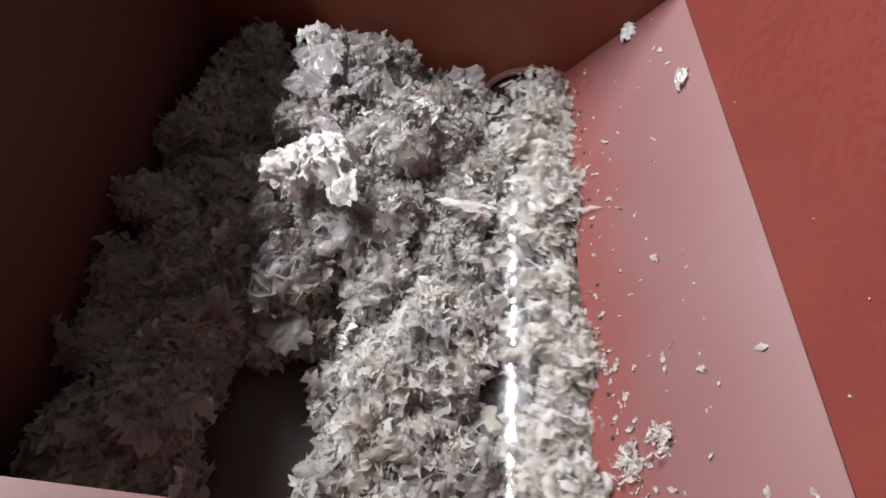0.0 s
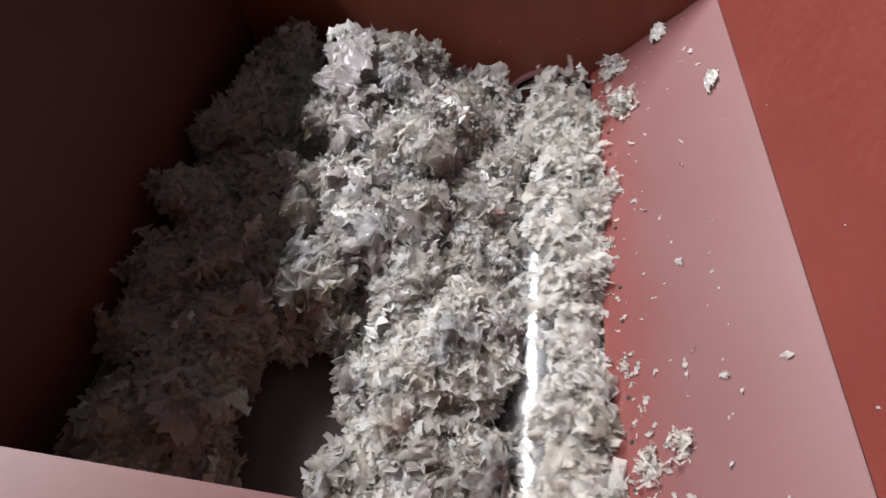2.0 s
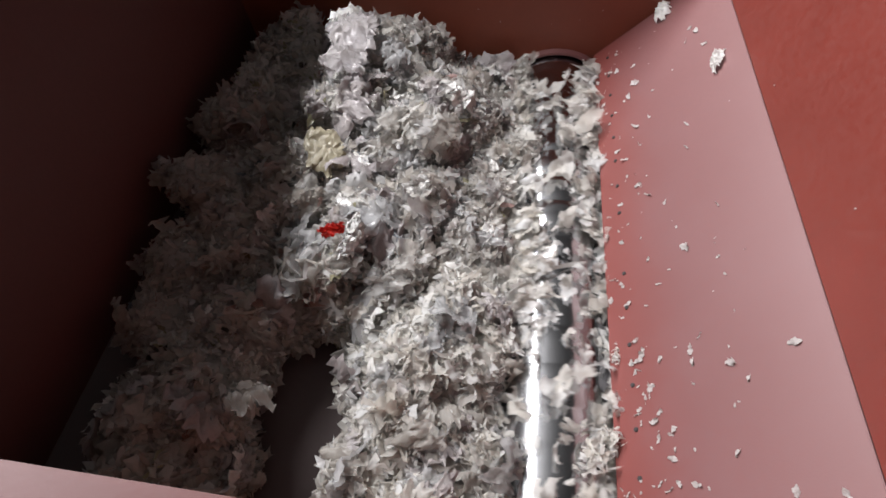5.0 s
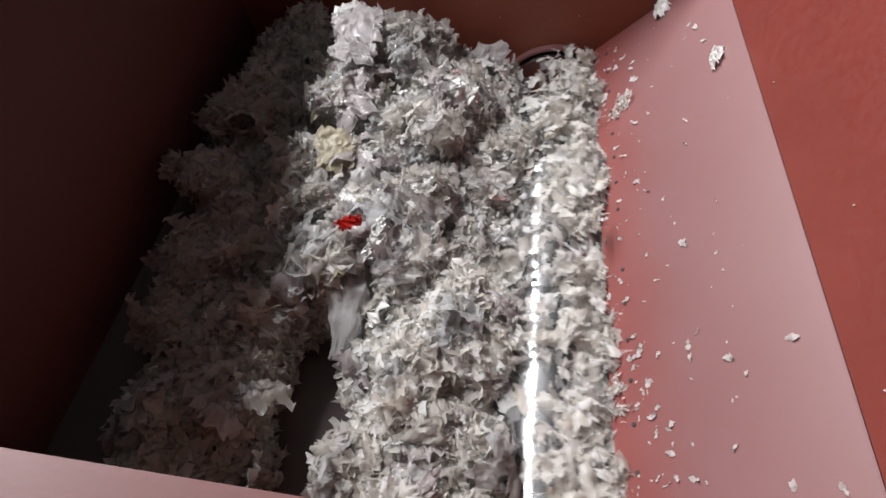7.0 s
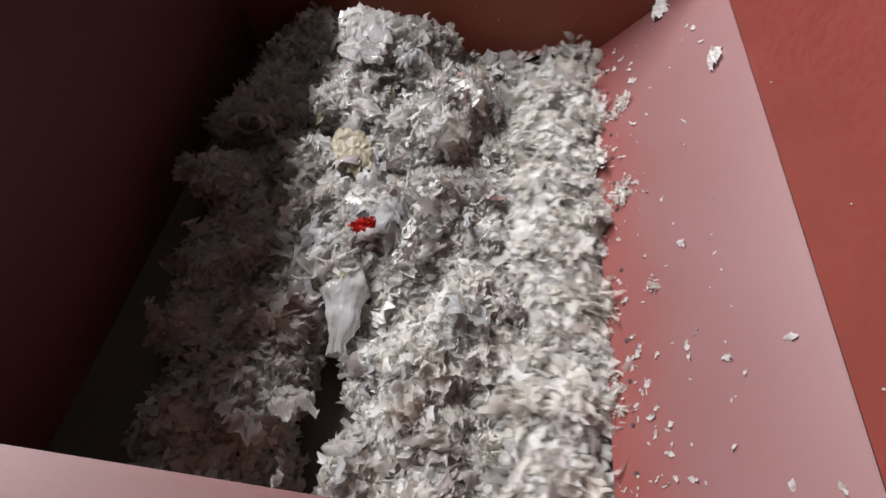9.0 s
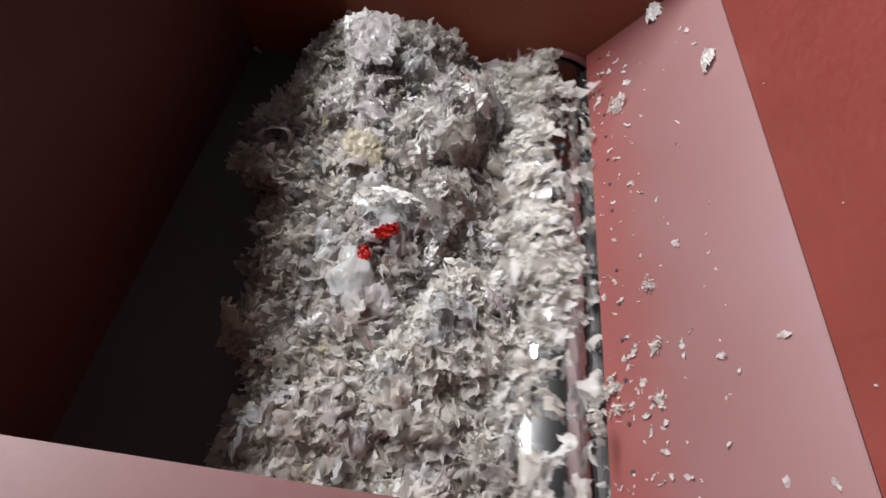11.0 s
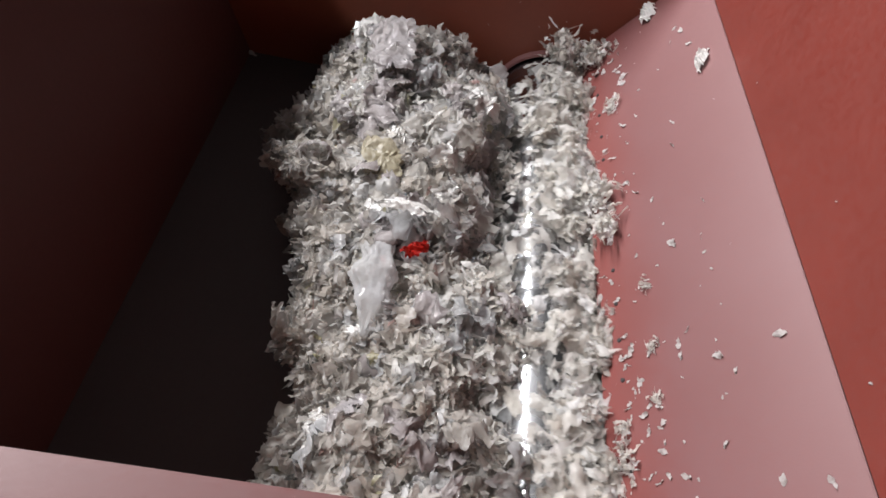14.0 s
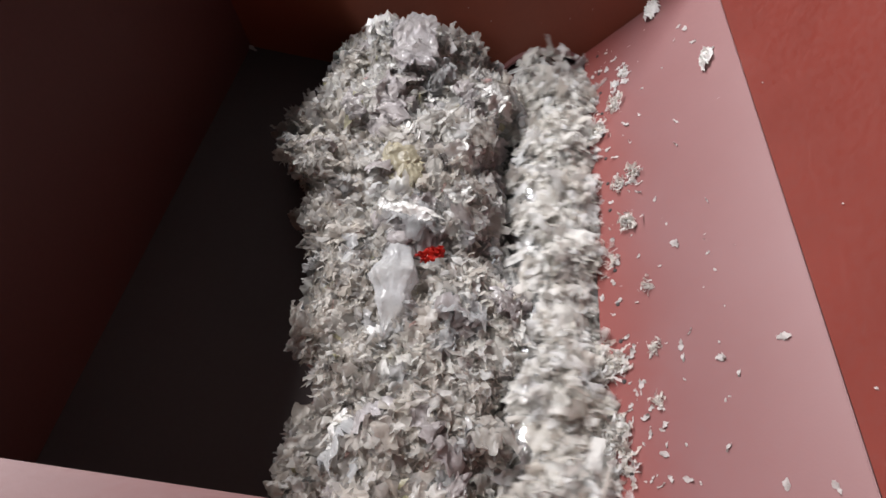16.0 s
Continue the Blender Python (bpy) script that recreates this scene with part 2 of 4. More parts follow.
def hopper():
    # bed on which the scrap slides to the rotor
    structure("floor", box(bmesh.new(), (LEFT - 0.02, NEAR - 0.004, FLOOR - 0.012), (-0.262, FAR + 0.004, FLOOR)), M_BED,
              "dark worn steel hopper bed under the scrap", "floor")
    # end wall behind the rotor
    structure("wall_north", box(bmesh.new(), (-1.62, FAR, -0.46), (0.24, FAR + 0.010, 0.30)), M_FAR_LIT,
              "red painted steel end wall of the hopper", "wall")
    # upright wall above the crease of the right plate
    structure("wall_east", box(bmesh.new(), (CREASE[0] + 0.001, NEAR - 0.30, CREASE[1] + 0.001), (CREASE[0] + 0.011, FAR - 0.002, 0.66)), M_WALL,
              "bright red painted upright steel hopper wall", "wall")
    # shaded sloping plate; unseen top edge raised at the near end to deepen shade
    bm = box(bmesh.new(), (0, NEAR - 0.004, -0.010), (0.885, FAR - 0.002, 0))
    for v in bm.verts:
        if v.co.x > 0.5 and v.co.y < -1:
            v.co.x = 1.27
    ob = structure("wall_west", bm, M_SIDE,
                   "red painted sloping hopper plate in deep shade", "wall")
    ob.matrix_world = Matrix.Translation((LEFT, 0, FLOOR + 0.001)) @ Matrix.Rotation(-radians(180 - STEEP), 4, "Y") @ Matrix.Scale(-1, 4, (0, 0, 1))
    # Unseen plate added past the end wall; keeps window light off the bed.
    light_block = structure("wall_guard", box(bmesh.new(), (0, FAR + 0.012, -0.010), (0.885, FAR + 1.3, 0)), M_FAR_LIT,
                      "unseen added plate that blocks window light beside the hopper", "wall")
    light_block.matrix_world = ob.matrix_world.copy()
    # near wall and its lip
    structure("wall_south", box(bmesh.new(), (-1.30, NEAR - 0.010, -0.46), (0.16, NEAR, RIM - 0.010)), M_FAR_LIT,
              "red painted steel near wall of the hopper", "wall")
    structure("trim_lip", box(bmesh.new(), (-1.36, NEAR - 0.16, RIM - 0.009), (CREASE[0] - 0.004, NEAR + 0.001, RIM), 0.003), M_LIP,
              "dusty pinkish-red folded steel lip of the hopper", "hopper lip")
    # trough under the rotor
    bm = bmesh.new()
    prof = [(AXIS_X + 0.205 * math.cos(a), AXIS_Z + 0.205 * math.sin(a)) for a in np.linspace(radians(195), radians(370), 25)]
    ring = [[bm.verts.new((x, y, z)) for x, z in prof] for y in (NEAR, FAR)]
    for i in range(24):
        bm.faces.new((ring[0][i], ring[0][i + 1], ring[1][i + 1], ring[1][i]))
    bmesh.ops.solidify(bm, geom=bm.faces[:], thickness=0.006)
    structure("trough", bm, M_DARK, "dark steel screen trough beneath the rotor", "trough")
    # right plate with its row of screws
    plate = structure("slope_plate", box(bmesh.new(), (-0.045, NEAR - 0.12, -0.010), (0.327, FAR - 0.002, 0), 0.0015), M_PLATE,
                      "dusty pinkish-red sloping steel plate with stuck scraps", "hopper plate")
    plate.matrix_world = Matrix.Rotation(-radians(SLOPE), 4, "Y")
    bm = rod(bmesh.new(), pose(0, 0, 0.0008), 0.0046, 0.0024, 14, 0.0038)
    rod(bm, pose(0, 0, 0.0022), 0.0022, 0.0010, 6)
    first = None
    for i in range(17):
        if first is None:
            first = ob = part("screw", bm, M_HOLE, plate, "small dark countersunk screw")
        else:
            ob = new("screw", first.data)
            ob.parent = plate
            tagged(ob, "small dark countersunk screw")
        ob.location = (0, -0.08 * i, 0)
    # dark bar behind the plate's lower edge
    structure("trim_bar", box(bmesh.new(), (-0.012, NEAR, -0.10), (0.010, FAR - 0.002, -0.046), 0.002), M_DARK,
              "dark steel scraper bar under the plate edge", "bar")


hopper()


def rotor_ring():
    bm = bmesh.new()
    n = 64
    prof = [(0.153, 0.0), (0.153, -0.016), (0.1575, -0.020), (0.163, -0.018), (0.165, 0.0)]
    rows = []
    for i in range(n):
        a = 2 * math.pi * i / n
        rows.append([bm.verts.new((r * math.cos(a), y, r * math.sin(a))) for r, y in prof])
    for i in range(n):
        p, q = rows[i], rows[(i + 1) % n]
        for j in range(len(prof) - 1):
            bm.faces.new((p[j], q[j], q[j + 1], p[j + 1]))
    ob = part("seal_ring", bm, M_LIP)
    ob.location = (AXIS_X, FAR - 0.001, AXIS_Z)
    tagged(smooth(ob), "worn pinkish ring round the rotor's end", "seal ring")


rotor_ring()


# ---- the rotor ----
def rotor():
    hub = new("rotor")
    hub.location = (AXIS_X, 0, AXIS_Z)
    tagged(hub, "polished steel shredder rotor with cutters, turning under scrap", "rotor")
    # barrel with shallow circumferential steps between the rows of cutters
    prof, y = [], NEAR + 0.012
    while y < FAR - 0.03:
        prof += [(y, RADIUS), (y + 0.068, RADIUS), (y + 0.070, RADIUS - 0.0008), (y + 0.074, RADIUS - 0.0008)]
        y += 0.082
    bm = bmesh.new()
    n = 72
    rows = []
    for yy, r in prof:
        rows.append([bm.verts.new((r * math.sin(2 * math.pi * i / n), yy, r * math.cos(2 * math.pi * i / n))) for i in range(n)])
    for a, b in zip(rows, rows[1:]):
        for i in range(n):
            bm.faces.new((a[i], a[(i + 1) % n], b[(i + 1) % n], b[i]))
    bm.faces.new(rows[0]), bm.faces.new(rows[-1][::-1])
    bmesh.ops.recalc_face_normals(bm, faces=bm.faces[:])
    smooth(part("barrel", bm, M_STEEL, hub), 0.5)
    # cutters: a bevelled square tooth on a wedge-shaped holder
    def holder_mesh():
        bm = bmesh.new()
        box(bm, (-0.030, -0.017, -0.012), (0.012, 0.017, 0.012), 0.003)
        for v in bm.verts:
            if v.co.x < -0.015 and v.co.z > 0:
                v.co.z -= 0.014
        return bm
    first = {}
    for k in range(15):
        for side in (0, 1):
            a = 180 * side + (k - 7) * (13 if k > 7 else -13) + 20
            m = Matrix.Rotation(radians(-a), 4, "Y") @ pose(0, NEAR + 0.09 + 0.082 * k, RADIUS + 0.003)
            if "h" not in first:
                first["h"] = h = part("cutter_holder", holder_mesh(), M_CUT, hub, "worn steel cutter holder")
                c = part("cutter", box(bmesh.new(), (0.012, -0.015, -0.014), (0.022, 0.015, 0.016), 0.0025), M_STEEL, h)
                first["c"] = c
            else:
                h = new("cutter_holder", first["h"].data)
                h.parent = hub
                tagged(h, "worn steel cutter holder")
                c = new("cutter", first["c"].data)
                c.parent = h
            h.matrix_basis = m
    return hub


ROTOR = rotor()

# ---- shredded film ----
RNG = np.random.default_rng(11)


def templates(count, nu, nv, curl=1.0, slim=1.0, ragged=0.05, torn=0.16):
    """Flakes of film of unit length, rounded, folded and rolled, as arrays of nu x nv points."""
    out = []
    u, v = np.meshgrid(np.linspace(-0.5, 0.5, nu), np.linspace(-0.5, 0.5, nv), indexing="ij")
    for _ in range(count):
        x, y = u * np.sqrt(1 - 1.7 * v * v), v * np.sqrt(1 - 1.7 * u * u)
        a = np.arctan2(y, x)
        rim = 1 + sum(RNG.uniform(-torn, torn) * np.sin(k * a + RNG.uniform(0, 6.3)) for k in (2, 3, 5, 7))
        x, y = x * rim, y * rim * RNG.uniform(0.45, 0.95) * slim
        z = np.zeros_like(x)
        for size in (0.16, 0.10, 0.05):
            k, d = RNG.uniform(3, 7) * 0.11 / size, RNG.uniform(0, 3.15)
            z = z + size * (0.5 - np.abs(np.sin(k * (x * np.cos(d) + y * np.sin(d)) + RNG.uniform(0, 3.15))))
        x, y, z = (q + RNG.normal(0, ragged, u.shape) for q in (x, y, z))
        roll, d = RNG.uniform(-3.0, 3.0) * curl, RNG.uniform(0, 3.15)
        p, q = x * np.cos(d) + y * np.sin(d), y * np.cos(d) - x * np.sin(d)
        if abs(roll) > 0.2:
            p, z = (1 / roll - z) * np.sin(roll * p), 1 / roll - (1 / roll - z) * np.cos(roll * p)
        pts = np.stack([p, q, z], -1).reshape(-1, 3)
        out.append(pts - pts.mean(0))
    return np.array(out)


def quads(nu, nv):
    return np.array([(i * nv + j, (i + 1) * nv + j, (i + 1) * nv + j + 1, i * nv + j + 1) for i in range(nu - 1) for j in range(nv - 1)])


FLAKES = templates(80, 6, 4, 1.5, 0.75, 0.050, 0.20)
STRIPS = templates(110, 7, 3, 1.6, 0.26, 0.040, 0.22) * 1.85
DRAPES = templates(110, 8, 6, 1.4, 0.72, 0.035, 0.22)
WISPS = templates(60, 8, 2, 2.2, 0.07, 0.016, 0.10) * 2.6
QUADS = {24: quads(6, 4), 21: quads(7, 3), 48: quads(8, 6), 16: quads(8, 2)}


def turns(normals, loose):
    """Rotations that lay a flake across the given normals, more or less loosely."""
    n = len(normals)
    z = normals / (np.linalg.norm(normals, axis=1)[:, None] + 1e-9) + np.reshape(loose, (-1, 1)) * RNG.normal(size=(n, 3))
    z /= np.linalg.norm(z, axis=1)[:, None]
    x = np.cross(z, RNG.normal(size=(n, 3)))
    x /= np.linalg.norm(x, axis=1)[:, None]
    return np.stack([x, np.cross(z, x), z], -1)


def flakes_mesh(name, places, sizes, material, normals, loose=0.5, shapes=None, large=None):
    """One mesh of many flakes; those in the mask large take the finer, draped shapes."""
    n = len(places)
    large = np.zeros(n, bool) if large is None else large
    loose = np.broadcast_to(np.asarray(loose, float), (n,))
    turn = turns(normals, loose)
    verts, faces, base = [], [], 0
    draw = RNG.random(n)
    thin, wisp = ~large & (draw < 0.40), ~large & (draw > 0.76)
    plan = ((~large & ~thin & ~wisp, FLAKES), (thin, STRIPS), (wisp, WISPS), (large, DRAPES)) if shapes is None else ((~large, shapes), (large, DRAPES))
    for mask, pool in plan:
        m = int(mask.sum())
        if m == 0:
            continue
        k = pool.shape[1]
        pts = np.einsum("nij,nkj->nki", turn[mask], pool[RNG.integers(0, len(pool), m)]) * sizes[mask][:, None, None] + places[mask][:, None, :]
        verts.append(pts.reshape(-1, 3))
        faces.append((QUADS[k][None] + (np.arange(m) * k)[:, None, None]).reshape(-1, 4) + base)
        base += m * k
    me = bpy.data.meshes.new(name)
    faces = np.concatenate(faces)
    me.from_pydata(np.concatenate(verts), [], faces.tolist())
    me.polygons.foreach_set("use_smooth", np.ones(len(faces), bool))
    me.materials.append(material)
    return me


def lumps(p, seed, scale):
    """Smooth uneven field for points p, about -1 to 1."""
    r = np.random.default_rng(seed)
    out = np.zeros(len(p))
    for _ in range(7):
        k = r.normal(size=3) * scale
        out += np.sin(p @ k + r.uniform(0, 6.28))
    return out / 3.2


def tufts(p, spots, spacing):
    """Relief of matted tufts for points p: about 1 on a tuft's crown, down to -1 in the creases; and the tuft of each point."""
    near = np.full(len(p), 9.0)
    which = np.zeros(len(p), int)
    for i, c in enumerate(spots):
        d = np.linalg.norm(p - c, axis=1)
        closer = d < near
        near[closer], which[closer] = d[closer], i
    return np.clip(1 - 1.7 * (near / spacing) ** 2, -1, 1), which


def clump(label, place, radii, count, seed, size=1.0, material=None, name="film_heap", amount=0.25, spacing=0.085):
    """A matted, tufted lump of shredded film that rests on the bed; radii in metres, flattened below."""
    material = material or M_FILM
    radii = np.array(radii)
    r = np.random.default_rng(seed)
    count = int(count * 1.1 / size)

    def shell(d):
        return d / ((np.abs(d) ** 3.0).sum(1) ** (1 / 3.0))[:, None]

    d = RNG.normal(size=(count, 3))
    d[:, 2] = np.abs(d[:, 2]) * 1.1 - 0.25
    d = shell(d / np.linalg.norm(d, axis=1)[:, None])
    a, b, c = radii ** 1.6
    area = 4 * math.pi * ((a * b + b * c + a * c) / 3) ** 0.625
    spots = r.normal(size=(int(area / spacing ** 2), 3))
    spots = shell(spots / np.linalg.norm(spots, axis=1)[:, None]) * radii
    high = r.uniform(0.16, 0.56, len(spots)) * spacing
    coarse = r.choice((0.75, 1.0, 1.0, 1.45), len(spots))

    def surface(d):
        relief, which = tufts(d * radii + 0.012 * np.stack([lumps(d * radii, seed + 3 + k, 45) for k in range(3)], -1), spots, spacing)
        rough = 1 + amount * 0.8 * lumps(d * radii, seed, 20)
        out = d / np.linalg.norm(d, axis=1)[:, None]
        return d * radii * rough[:, None] + out * (relief * high[which])[:, None], relief, which

    places, relief, which = surface(d)
    out = d / radii / np.linalg.norm(d / radii, axis=1)[:, None]
    places = places + out * (RNG.uniform(-0.012, 0.006, count) + 0.014 * (RNG.random(count) < 0.10))[:, None]
    sort = RNG.choice(3, count, p=(0.20, 0.36, 0.44))
    sizes = np.choose(sort, [RNG.uniform(0.012, 0.022, count), RNG.uniform(0.022, 0.036, count), RNG.uniform(0.034, 0.064, count)]) * coarse[which]
    # film lies over the crowns, and stands on edge, splayed from the tuft's root, elsewhere
    splay = places - (spots[which] - 0.03 * spots[which] / np.linalg.norm(spots[which], axis=1)[:, None])
    splay /= np.linalg.norm(splay, axis=1)[:, None]
    edge = np.cross(splay, RNG.normal(size=(count, 3)))
    stands = RNG.random(count) < 0.22
    normals = np.where((stands & (sort < 2))[:, None], edge, splay * 0.7 + out * 0.5)
    me = flakes_mesh(name, places, sizes * size, material, normals, np.where(sort == 2, RNG.choice((0.3, 0.8), count), RNG.choice((0.3, 0.6, 1.0), count)), large=sort == 2)
    ob = new(name, me)
    # matted inside
    bm = bmesh.new()
    bmesh.ops.create_icosphere(bm, subdivisions=5, radius=1)
    v = shell(np.array([q.co for q in bm.verts]))
    w, _, _ = surface(v)
    w -= 0.013 * v / np.linalg.norm(v, axis=1)[:, None]
    for q, p in zip(bm.verts, w):
        q.co = (p[0], p[1], max(p[2], -radii[2] * 0.55))
    for q in bm.verts:
        q.co += 0.006 * noise.noise_vector(q.co * 45 + Vector((seed, 0, 0))) + 0.003 * noise.noise_vector(q.co * 130)
    inner = part("matted_core", bm, material, ob)
    smooth(inner, 3.0)
    ob.location = place
    return tagged(ob, label, "plastic scrap", "heaps of shredded film", "stuff")


# share of each heap's way and rise that is done, by seconds
DRIFT = ((0, 0.0), (3.5, 0.06), (7, 0.22), (9, 0.34), (12.5, 0.64), (16, 1.0))
PUSHED = ((0, 0.0), (3.5, 0.07), (7, 0.20), (9, 0.29), (11.5, 0.76), (12.5, 0.84), (16, 1.0))
LIFTED = ((0, 0.0), (7, 0.0), (9, 0.05), (11.5, 0.8), (16, 1.0))
HEAPS = []


def heaps():
    grey = "heap of grey-white shredded plastic film on the hopper bed"
    dark = "heap of shredded plastic film in the shade, tinted darker for it"
    # place, radii, flakes, way it is pushed by the end (x, y, z)
    plan = [
        # against the rotor
        (grey, (-0.362, -0.12, -0.190), (0.140, 0.12, 0.084), 2100, (0.02, 0, -0.045)),
        (grey, (-0.368, -0.36, -0.165), (0.140, 0.18, 0.100), 2300, (0.02, 0, -0.050)),
        (grey, (-0.370, -0.64, -0.165), (0.140, 0.18, 0.098), 2300, (0.015, 0, -0.030)),
        (grey, (-0.366, -0.92, -0.165), (0.128, 0.18, 0.104), 2400, (0.045, 0, 0)),
        (grey, (-0.346, -1.14, -0.165), (0.112, 0.13, 0.106), 2400, (0.045, 0, 0)),
        # middle, pushed towards the rotor
        (grey, (-0.635, -0.11, -0.165), (0.140, 0.12, 0.118), 2600, (0.14, 0.0, 0.0)),
        (grey, (-0.585, -0.33, -0.155), (0.150, 0.16, 0.122), 2400, (0.125, 0.02, 0.0)),
        (grey, (-0.545, -0.62, -0.155), (0.120, 0.18, 0.104), 2400, (0.125, 0.0, 0.01)),
        # in the shade of the sloping plate; their darker film copy adds to it
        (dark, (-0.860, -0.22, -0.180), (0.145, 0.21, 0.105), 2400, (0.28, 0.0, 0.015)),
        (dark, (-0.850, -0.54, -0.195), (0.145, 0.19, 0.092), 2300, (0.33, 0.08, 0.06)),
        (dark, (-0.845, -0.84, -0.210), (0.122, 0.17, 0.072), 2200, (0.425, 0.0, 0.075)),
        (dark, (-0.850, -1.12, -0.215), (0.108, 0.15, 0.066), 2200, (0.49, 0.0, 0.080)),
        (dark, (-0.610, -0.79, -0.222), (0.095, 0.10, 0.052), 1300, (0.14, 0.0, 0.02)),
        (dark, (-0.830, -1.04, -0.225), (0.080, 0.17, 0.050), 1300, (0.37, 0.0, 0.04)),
    ]
    for i, (label, place, radii, count, push) in enumerate(plan):
        HEAPS.append((clump(label, place, radii, count, 100 + 7 * i, 1.12 if 5 <= i <= 9 else 1.0, M_FILM_SHADED if i > 7 else M_FLUFF if i in (3, 4) else M_FILM, amount=0.36 if 5 <= i <= 9 else 0.27, spacing=0.105 if 5 <= i <= 9 else 0.085), place, push, DRIFT if i < 8 or i == 12 else PUSHED))


heaps()
SHEETS = []


def loose_sheets():
    """Crumpled sheets of some size that lie on the heaps and travel with them."""
    r = np.random.default_rng(77)
    kinds = [(M_WHITE, "crumpled white film sheet lying on the heap"), (M_BAG, "crumpled clear film sheet lying on the heap"),
             (M_FILM, "crumpled grey film sheet lying on the heap"), (M_PINK, "crumpled pinkish film sheet lying on the heap")]
    meshes = []
    for k in range(12):
        material, label = kinds[k % 4]
        size = r.uniform(0.070, 0.140)
        ob = crumple("film_sheet", label, (0, 0, 0), (size, size * r.uniform(0.6, 1.0), size * 0.38), material, 50 + k, 9, 8, r.uniform(0.3, 0.6))
        meshes.append((ob.data, label))
        bpy.data.objects.remove(ob)
    for i, (heap, place, push, way) in enumerate(HEAPS):
        top = np.array([c.vector for c in heap.children[0].data.attributes["position"].data])
        face = top[(top[:, 2] > np.quantile(top[:, 2], 0.66)) & (top[:, 1] < np.quantile(top[:, 1], 0.9))]
        for _ in range(36 if i in (5, 6, 7) else 1 if i > 11 else 18 if i > 7 else 22):
            p = face[int(r.integers(0, len(face)))]
            me, label = meshes[int(r.integers(0, 12))]
            ob = new("film_sheet", me)
            tagged(ob, label, "film scrap", "loose sheets on the heaps")
            out = Vector(p).normalized()
            local = Matrix.Translation(Vector(p) * 1.02 + out * 0.012) @ (out + 0.4 * Vector(r.normal(size=3))).to_track_quat("Z", "Y").to_matrix().to_4x4() @ pose(0, 0, 0, 0, 0, r.uniform(0, 360))
            ob.matrix_world = Matrix.Translation(place) @ local
            SHEETS.append((ob, local, i))


# ---- film carried round by the rotor ----
CARRIED = []


def matted_layer(parent, a, b, span, shift, seed):
    """The felted film next to the steel: two lumpy arcs with torn edges and holes."""
    nu, nv = 60, 24
    bm = bmesh.new()
    for arc in (0, 1):
        u, v = np.meshgrid(np.linspace(-0.5, 0.5, nu), np.linspace(a - 0.015, b + 0.015, nv), indexing="ij")
        ang = np.radians(arc * 180 + 68 + shift + u * span * 0.94).ravel()
        y = v.ravel()
        p = np.stack([RADIUS * np.sin(ang), y, RADIUS * np.cos(ang)], -1)
        field = lumps(p, 900 + seed * 2 + arc, 42)
        rad = RADIUS + 0.009 + 0.008 * lumps(p, 700 + seed, 60) + 0.005 * lumps(p, 800 + seed, 140)
        fray = np.minimum(0.5 - np.abs(u.ravel()), 0.12) * 9 - 0.75
        keep = field + fray > -0.22
        verts = [bm.verts.new((r * math.sin(t), yy, r * math.cos(t))) for r, t, yy in zip(rad, ang, y)]
        for i in range(nu - 1):
            for j in range(nv - 1):
                q = (i * nv + j, (i + 1) * nv + j, (i + 1) * nv + j + 1, i * nv + j + 1)
                if keep[list(q)].all():
                    bm.faces.new([verts[k] for k in q])
    bmesh.ops.delete(bm, geom=[v for v in bm.verts if not v.link_faces], context="VERTS")
    smooth(part("matted_layer", bm, M_FLUFF, parent), 3.0)


def carried():
    """Mats of film wound on the rotor: two arcs each, with bare steel between."""
    edges = np.linspace(NEAR + 0.03, FAR - 0.065, 10)
    for k, (a, b) in enumerate(zip(edges, edges[1:])):
        r = np.random.default_rng(40 + k)
        n = 1050
        arc = r.integers(0, 2, n)
        span, shift = r.uniform(116, 156) * (0.74 if k < 3 else 1.0), r.uniform(-16, 16)
        ang = radians(1) * (arc * 180 + 68 + shift + (r.random(n) - 0.5) * span * (1 + 0.12 * r.normal(size=n)))
        ang = np.where(r.random(n) < 0.11, r.uniform(0, 6.28, n), ang)
        y = r.uniform(a - 0.02, b + 0.02, n)
        rad = RADIUS + 0.004 + 0.024 * r.random(n) ** 1.2 + 0.014 * lumps(np.stack([np.sin(ang), y * 7, np.cos(ang)], -1), k, 5)
        for c in range(4):
            m = r.random(n) < 0.09
            a0, y0 = radians(68 + 180 * (c % 2) + r.uniform(-45, 45)), r.uniform(a, b)
            ang = np.where(m, a0 + r.normal(0, 0.13, n), ang)
            y = np.where(m, y0 + r.normal(0, 0.018, n), y)
            rad = np.where(m, RADIUS + 0.010 + 0.040 * r.random(n), rad)
        rad = rad + (0.012 if k > 6 else 0.0) * r.random(n)
        places = np.stack([rad * np.sin(ang), y, rad * np.cos(ang)], -1)
        me = flakes_mesh("carried_film", places, r.choice((0.8, 1.1, 1.6), n) * r.uniform(0.022, 0.048, n), M_FLUFF, places * (1, 0, 1), RNG.choice((0.3, 0.5, 1.0), n), large=r.random(n) < 0.72)
        ob = new("carried_film", me)
        matted_layer(ob, a, b, span, shift, k)
        ob.location = (AXIS_X, 0, AXIS_Z)
        tagged(ob, "mat of whitish shredded film whirling on the rotor", "plastic scrap", "film on the rotor", "stuff")
        CARRIED.append((ob, float(r.uniform(-24, 24))))


carried()


